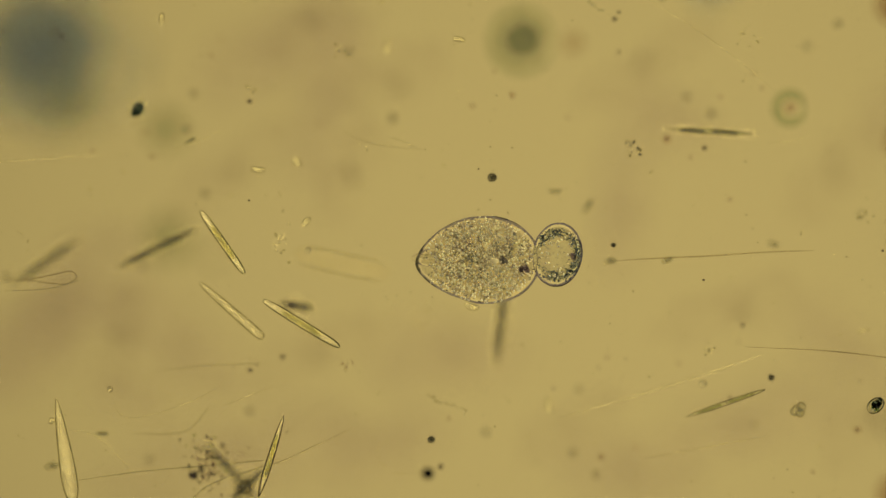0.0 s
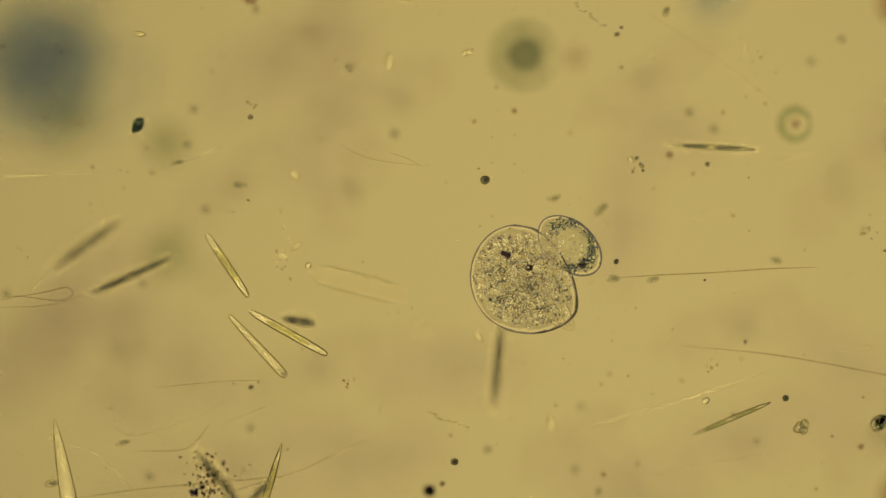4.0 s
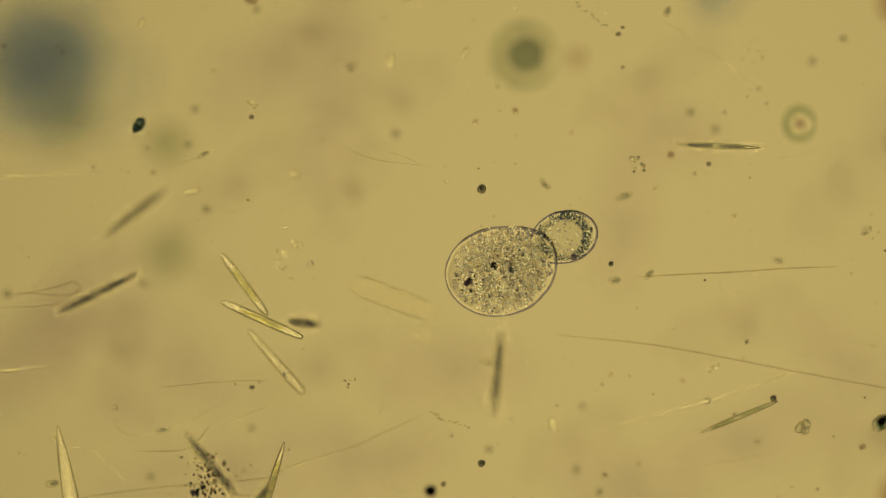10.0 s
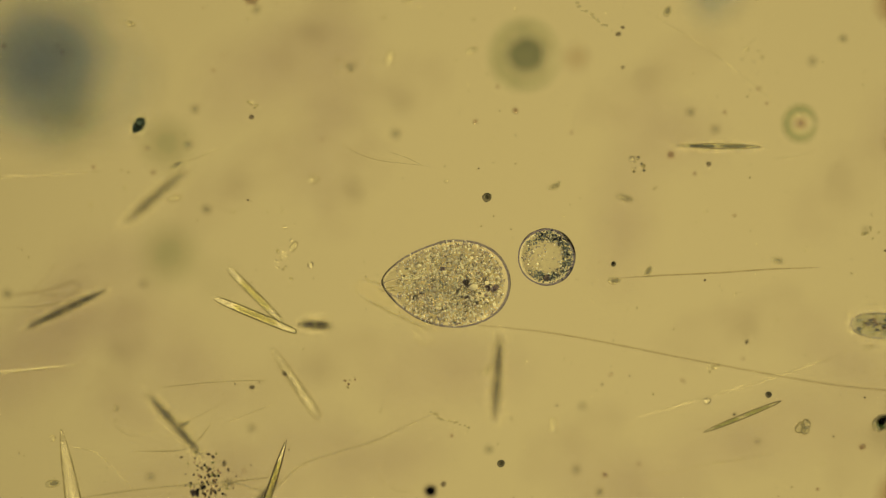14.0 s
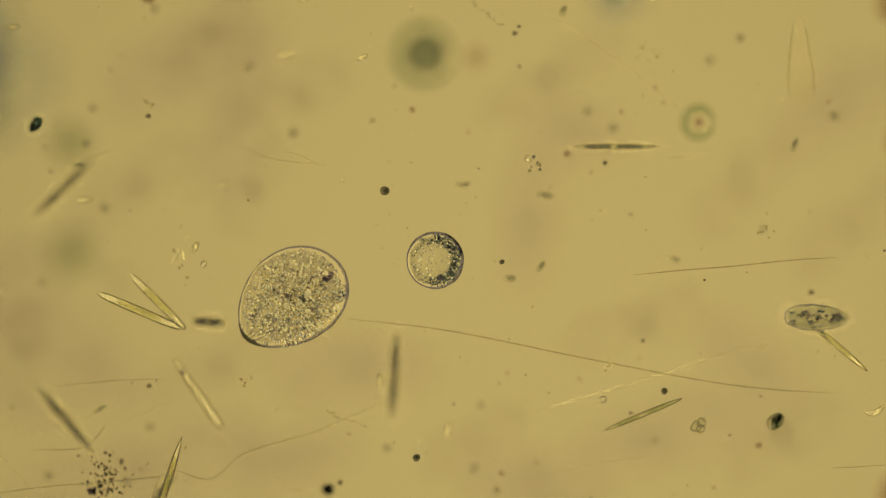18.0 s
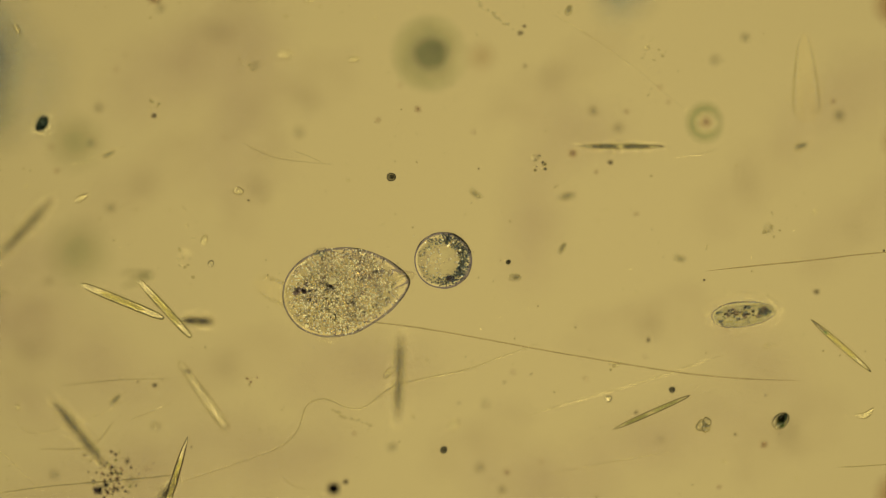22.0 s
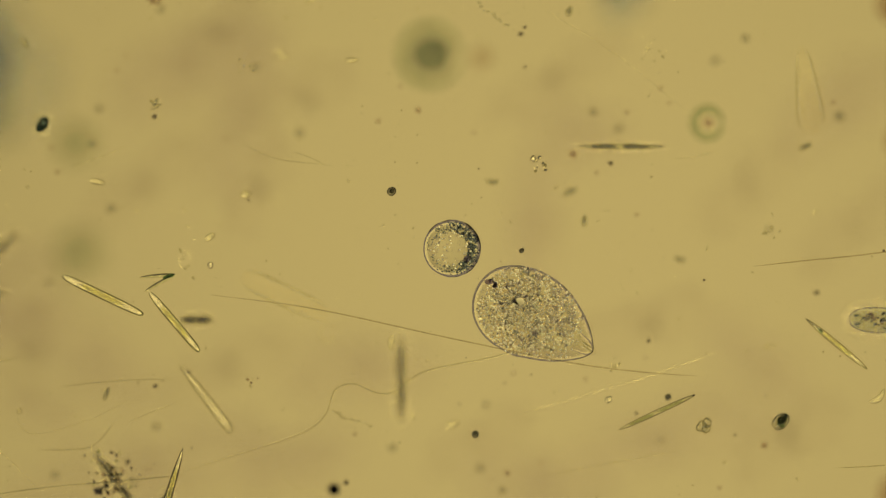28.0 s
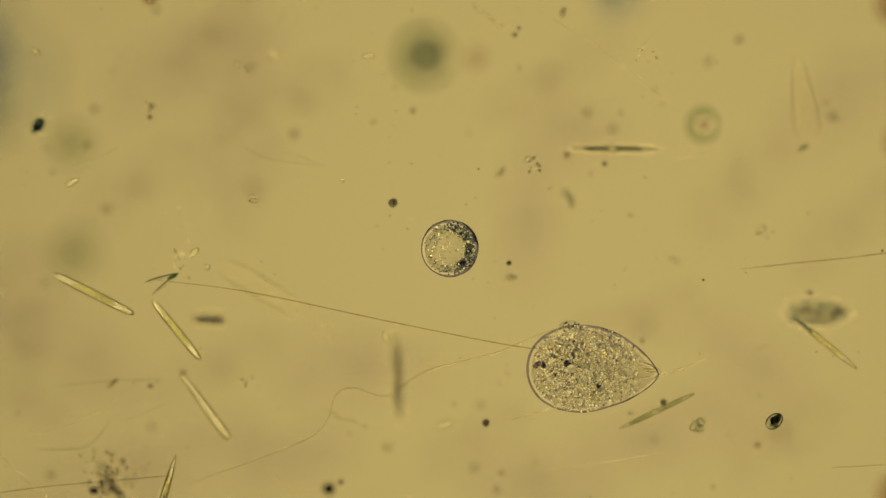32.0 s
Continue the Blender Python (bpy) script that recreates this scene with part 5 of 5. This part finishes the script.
    glide(d5, -0.062, [(0, 18, 505, 141, 422), (0.5, 30, 522, 150, 442), (1, 40, 525, 162, 442), (3, 76, 490, 194, 404), (6, 132, 450, 258, 370), (8, 172, 423, 293, 336), (11, 184, 421, 303, 330), (14, 222, 396, 333, 300), (17, 250, 380, 345, 290), (19, 55, 383, 150, 292),
                       (21, 13, 436, 114, 330), (25, -44, 490, 60, 386), (28, -70, 505, 25, 418), (32, -120, 550, -25, 460)])
    glide(d6, -0.042, [(0, 365, 785, 460, 895), (0.5, 362, 805, 456, 916), (1, 360, 805, 450, 918), (6, 347, 793, 435, 905), (9, 342, 775, 430, 890), (10, 330, 765, 420, 878), (11, 300, 733, 392, 848), (13, 265, 697, 365, 810), (17, 258, 690, 352, 808), (18, 66, 682, 164, 798),
                       (19, 68, 682, 167, 803), (21, 79, 690, 178, 812), (23, 105, 720, 202, 845), (25, 133, 756, 230, 880), (28, 165, 798, 252, 915), (30, 178, 822, 262, 936), (32, 172, 828, 256, 942)])
    glide(d7, -0.032, [(0, 497, 538, 553, 546), (0.5, 499, 563, 553, 570), (1, 502, 566, 557, 573), (6, 502, 564, 558, 573), (9, 504, 567, 560, 574), (13, 527, 572, 585, 576), (17, 530, 574, 590, 578), (18, 340, 568, 398, 572), (19, 335, 568, 394, 572), (23, 316, 567, 375, 569),
                       (28, 318, 566, 376, 567), (32, 338, 564, 398, 568)])
    glide(d8, -0.056, [(0, 896, 500, 878, 640), (0.5, 892, 540, 876, 680), (1, 890, 552, 876, 700), (6, 888, 570, 872, 725), (9, 887, 578, 870, 738), (13, 886, 588, 874, 745), (17, 886, 590, 876, 746), (18, 703, 585, 693, 740), (19, 703, 585, 694, 740), (23, 708, 590, 704, 745),
                       (28, 709, 590, 710, 748), (32, 702, 590, 706, 745)])
    glide(d9, -0.008, [(0, 1183, 228, 1333, 237), (0.5, 1183, 251, 1333, 260), (1, 1186, 257, 1336, 266), (6, 1186, 256, 1337, 265), (9, 1191, 255, 1340, 263), (13, 1195, 258, 1346, 261), (17, 1197, 260, 1347, 261), (18, 1013, 260, 1163, 260),
                       (19, 1015, 260, 1166, 260), (23, 1025, 259, 1174, 260), (28, 1024, 259, 1173, 260), (31.5, 1022, 262, 1172, 264), (32, 1012, 262, 1162, 264)])
    glide(d10, -0.003, [(0, 1215, 739, 1356, 690), (0.5, 1216, 764, 1357, 713), (1, 1221, 769, 1362, 716), (6, 1226, 769, 1364, 711), (9, 1232, 767, 1372, 709), (13, 1242, 765, 1381, 709), (17, 1245, 765, 1384, 708), (18, 1068, 762, 1207, 705),
                        (19, 1072, 761, 1209, 703), (23, 1087, 760, 1222, 700), (28, 1095, 761, 1230, 699), (32, 1097, 760, 1229, 698)])
    glide(d11, 0.0, [(0, 98, 706, 128, 892), (0.5, 96, 732, 128, 918), (1, 98, 738, 130, 924), (6, 98, 742, 132, 930), (9, 100, 748, 134, 936), (13, 110, 757, 142, 945)], 5)
    glide(d12, ((0, 0.004), (2, -0.005), (17, -0.005), (19, -0.002), (28, 0.0)), [(0, 502, 735, 457, 880), (0.5, 502, 760, 457, 905), (1, 503, 775, 459, 920), (6, 500, 783, 457, 928), (9, 502, 780, 459, 925), (13, 508, 778, 462, 922), (17, 508, 774, 462, 918), (18, 323, 772, 277, 917), (19, 325, 772, 279, 917), (21, 332, 771, 287, 917), (25, 333, 774, 288, 919),
                     (28, 324, 793, 280, 938), (32, 310, 806, 268, 952)])
    glide(d17, -0.034, [(0, 400, 892, 474, 826), (0.5, 402, 914, 476, 848), (1, 410, 915, 482, 850), (6, 420, 918, 482, 844), (13, 432, 920, 494, 846), (17, 432, 918, 494, 844), (18, 248, 916, 310, 842), (19, 248, 916, 310, 842), (23, 256, 920, 316, 846), (28, 246, 940, 306, 866), (32, 236, 950, 296, 876)])
    glide(d13, -0.004, [(0, 1600, 540, 1708, 632), (0.5, 1602, 563, 1710, 655), (17, 1611, 567, 1719, 659), (18, 1426, 565, 1534, 657), (19, 1427, 565, 1535, 657), (23, 1435, 567, 1538, 657), (28, 1427, 565, 1533, 652), (31, 1424, 565, 1530, 652), (32, 1410, 565, 1518, 653)])
    glide(d14, -0.022, [(0, 518, 448, 690, 486), (0.5, 522, 473, 694, 511), (1, 528, 478, 700, 518), (6, 575, 488, 732, 530), (9, 605, 495, 770, 550), (13, 635, 505, 780, 575), (17, 630, 500, 780, 575), (18, 450, 495, 600, 575), (23, 455, 500, 600, 570), (28, 428, 488, 580, 560), (32, 383, 465, 535, 553)])
    glide(d15, -0.018, [(0, 1590, 10, 1600, 160), (17, 1598, 35, 1604, 180), (18, 1412, 30, 1418, 180), (19, 1414, 32, 1418, 182), (23, 1422, 72, 1428, 220), (28, 1420, 85, 1438, 232), (32, 1412, 100, 1434, 245)])
    walk(d16, [(t, span(t, *ends, z, tilt)) for t, *ends, z, tilt in (
        (0, 330, 450, 400, 455, -0.24, 40), (17, 350, 490, 420, 492, -0.24, 40), (18, 170, 488, 240, 490, -0.22, 40), (21, 195, 484, 263, 488, -0.10, 30),
        (23, 215, 482, 282, 486, -0.03, 15), (25, 228, 488, 296, 486, -0.01, 5), (28, 243, 490, 311, 486, 0.0, 0), (32, 248, 500, 318, 484, 0.0, 0))])
    drift(f6, ((0, 0.0), (6, -0.004), (9, -0.020), (12, -0.032), (17, -0.040)), [(0, 70, 494, 0), (1, 68, 522, 0), (3.5, 66, 523, 0), (8, 77, 518, 3), (11, 81, 515, 3), (17, 82, 516, 3)])
    drift(f1, -0.002, [(0, 1262, 450, 2), (1, 1262, 482, 2), (6, 1280, 478, 2), (9, 1308, 478, 2), (13, 1270, 480, 2), (17, 1300, 478, 3), (18, 1300, 468, 4), (19, 1308, 466, 4), (23, 1465, 456, 5), (28, 1512, 450, 5), (32, 1490, 455, 5)])
    drift(f2, 0.004, [(0, 1755, 670, 3), (1, 1735, 700, 3), (6, 1562, 680, -1), (7, 1522, 694, 0), (9, 1450, 677, 0.3), (11, 1380, 665, 0), (13, 1262, 653, 0), (14, 1242, 650, 0), (17, 1235, 642, 0), (18, 1045, 646, -0.5), (19, 1052, 647, -0.5), (22, 985, 634, 0.8), (23, 960, 630, 1.2), (28, 802, 610, -1.3), (32, 690, 580, -1.0)])
    drift(f5, -0.006, [(0, -40, 640, 0), (1, -30, 668, 0), (6, 55, 650, 0), (8, 80, 647, 0), (11, 110, 645, 0), (14, 145, 643, 0), (17, 160, 643, 0), (18, -16, 641, 0), (21, 0, 640, 0), (30, 36, 633, 0), (32, 26, 633, 0)])
    drift(f3, 0.010, [(0, 1170, 686, 0), (1, 1180, 712, 0), (6, 1190, 712, 0), (13, 1300, 690, 0), (17, 1310, 675, 0), (18, 1128, 673, 0), (19, 1130, 672, 0), (23, 1100, 684, 0), (28, 1088, 682, 0), (32, 1085, 690, 0)])
    drift(f4, 0.004, [(0, 269, 926, 6), (1, 272, 955, 6), (6, 340, 925, 6), (9, 392, 902, 6), (12, 410, 892, 6), (14, 435, 888, 6), (17, 470, 882, 6), (18, 330, 868, 5), (20, 520, 776, 2), (22, 590, 742, 1), (24, 635, 715, 0),
                      (28, 640, 715, 0), (30, 645, 719, 2), (31, 648, 721, 3), (32, 642, 722, 3)])


motions()
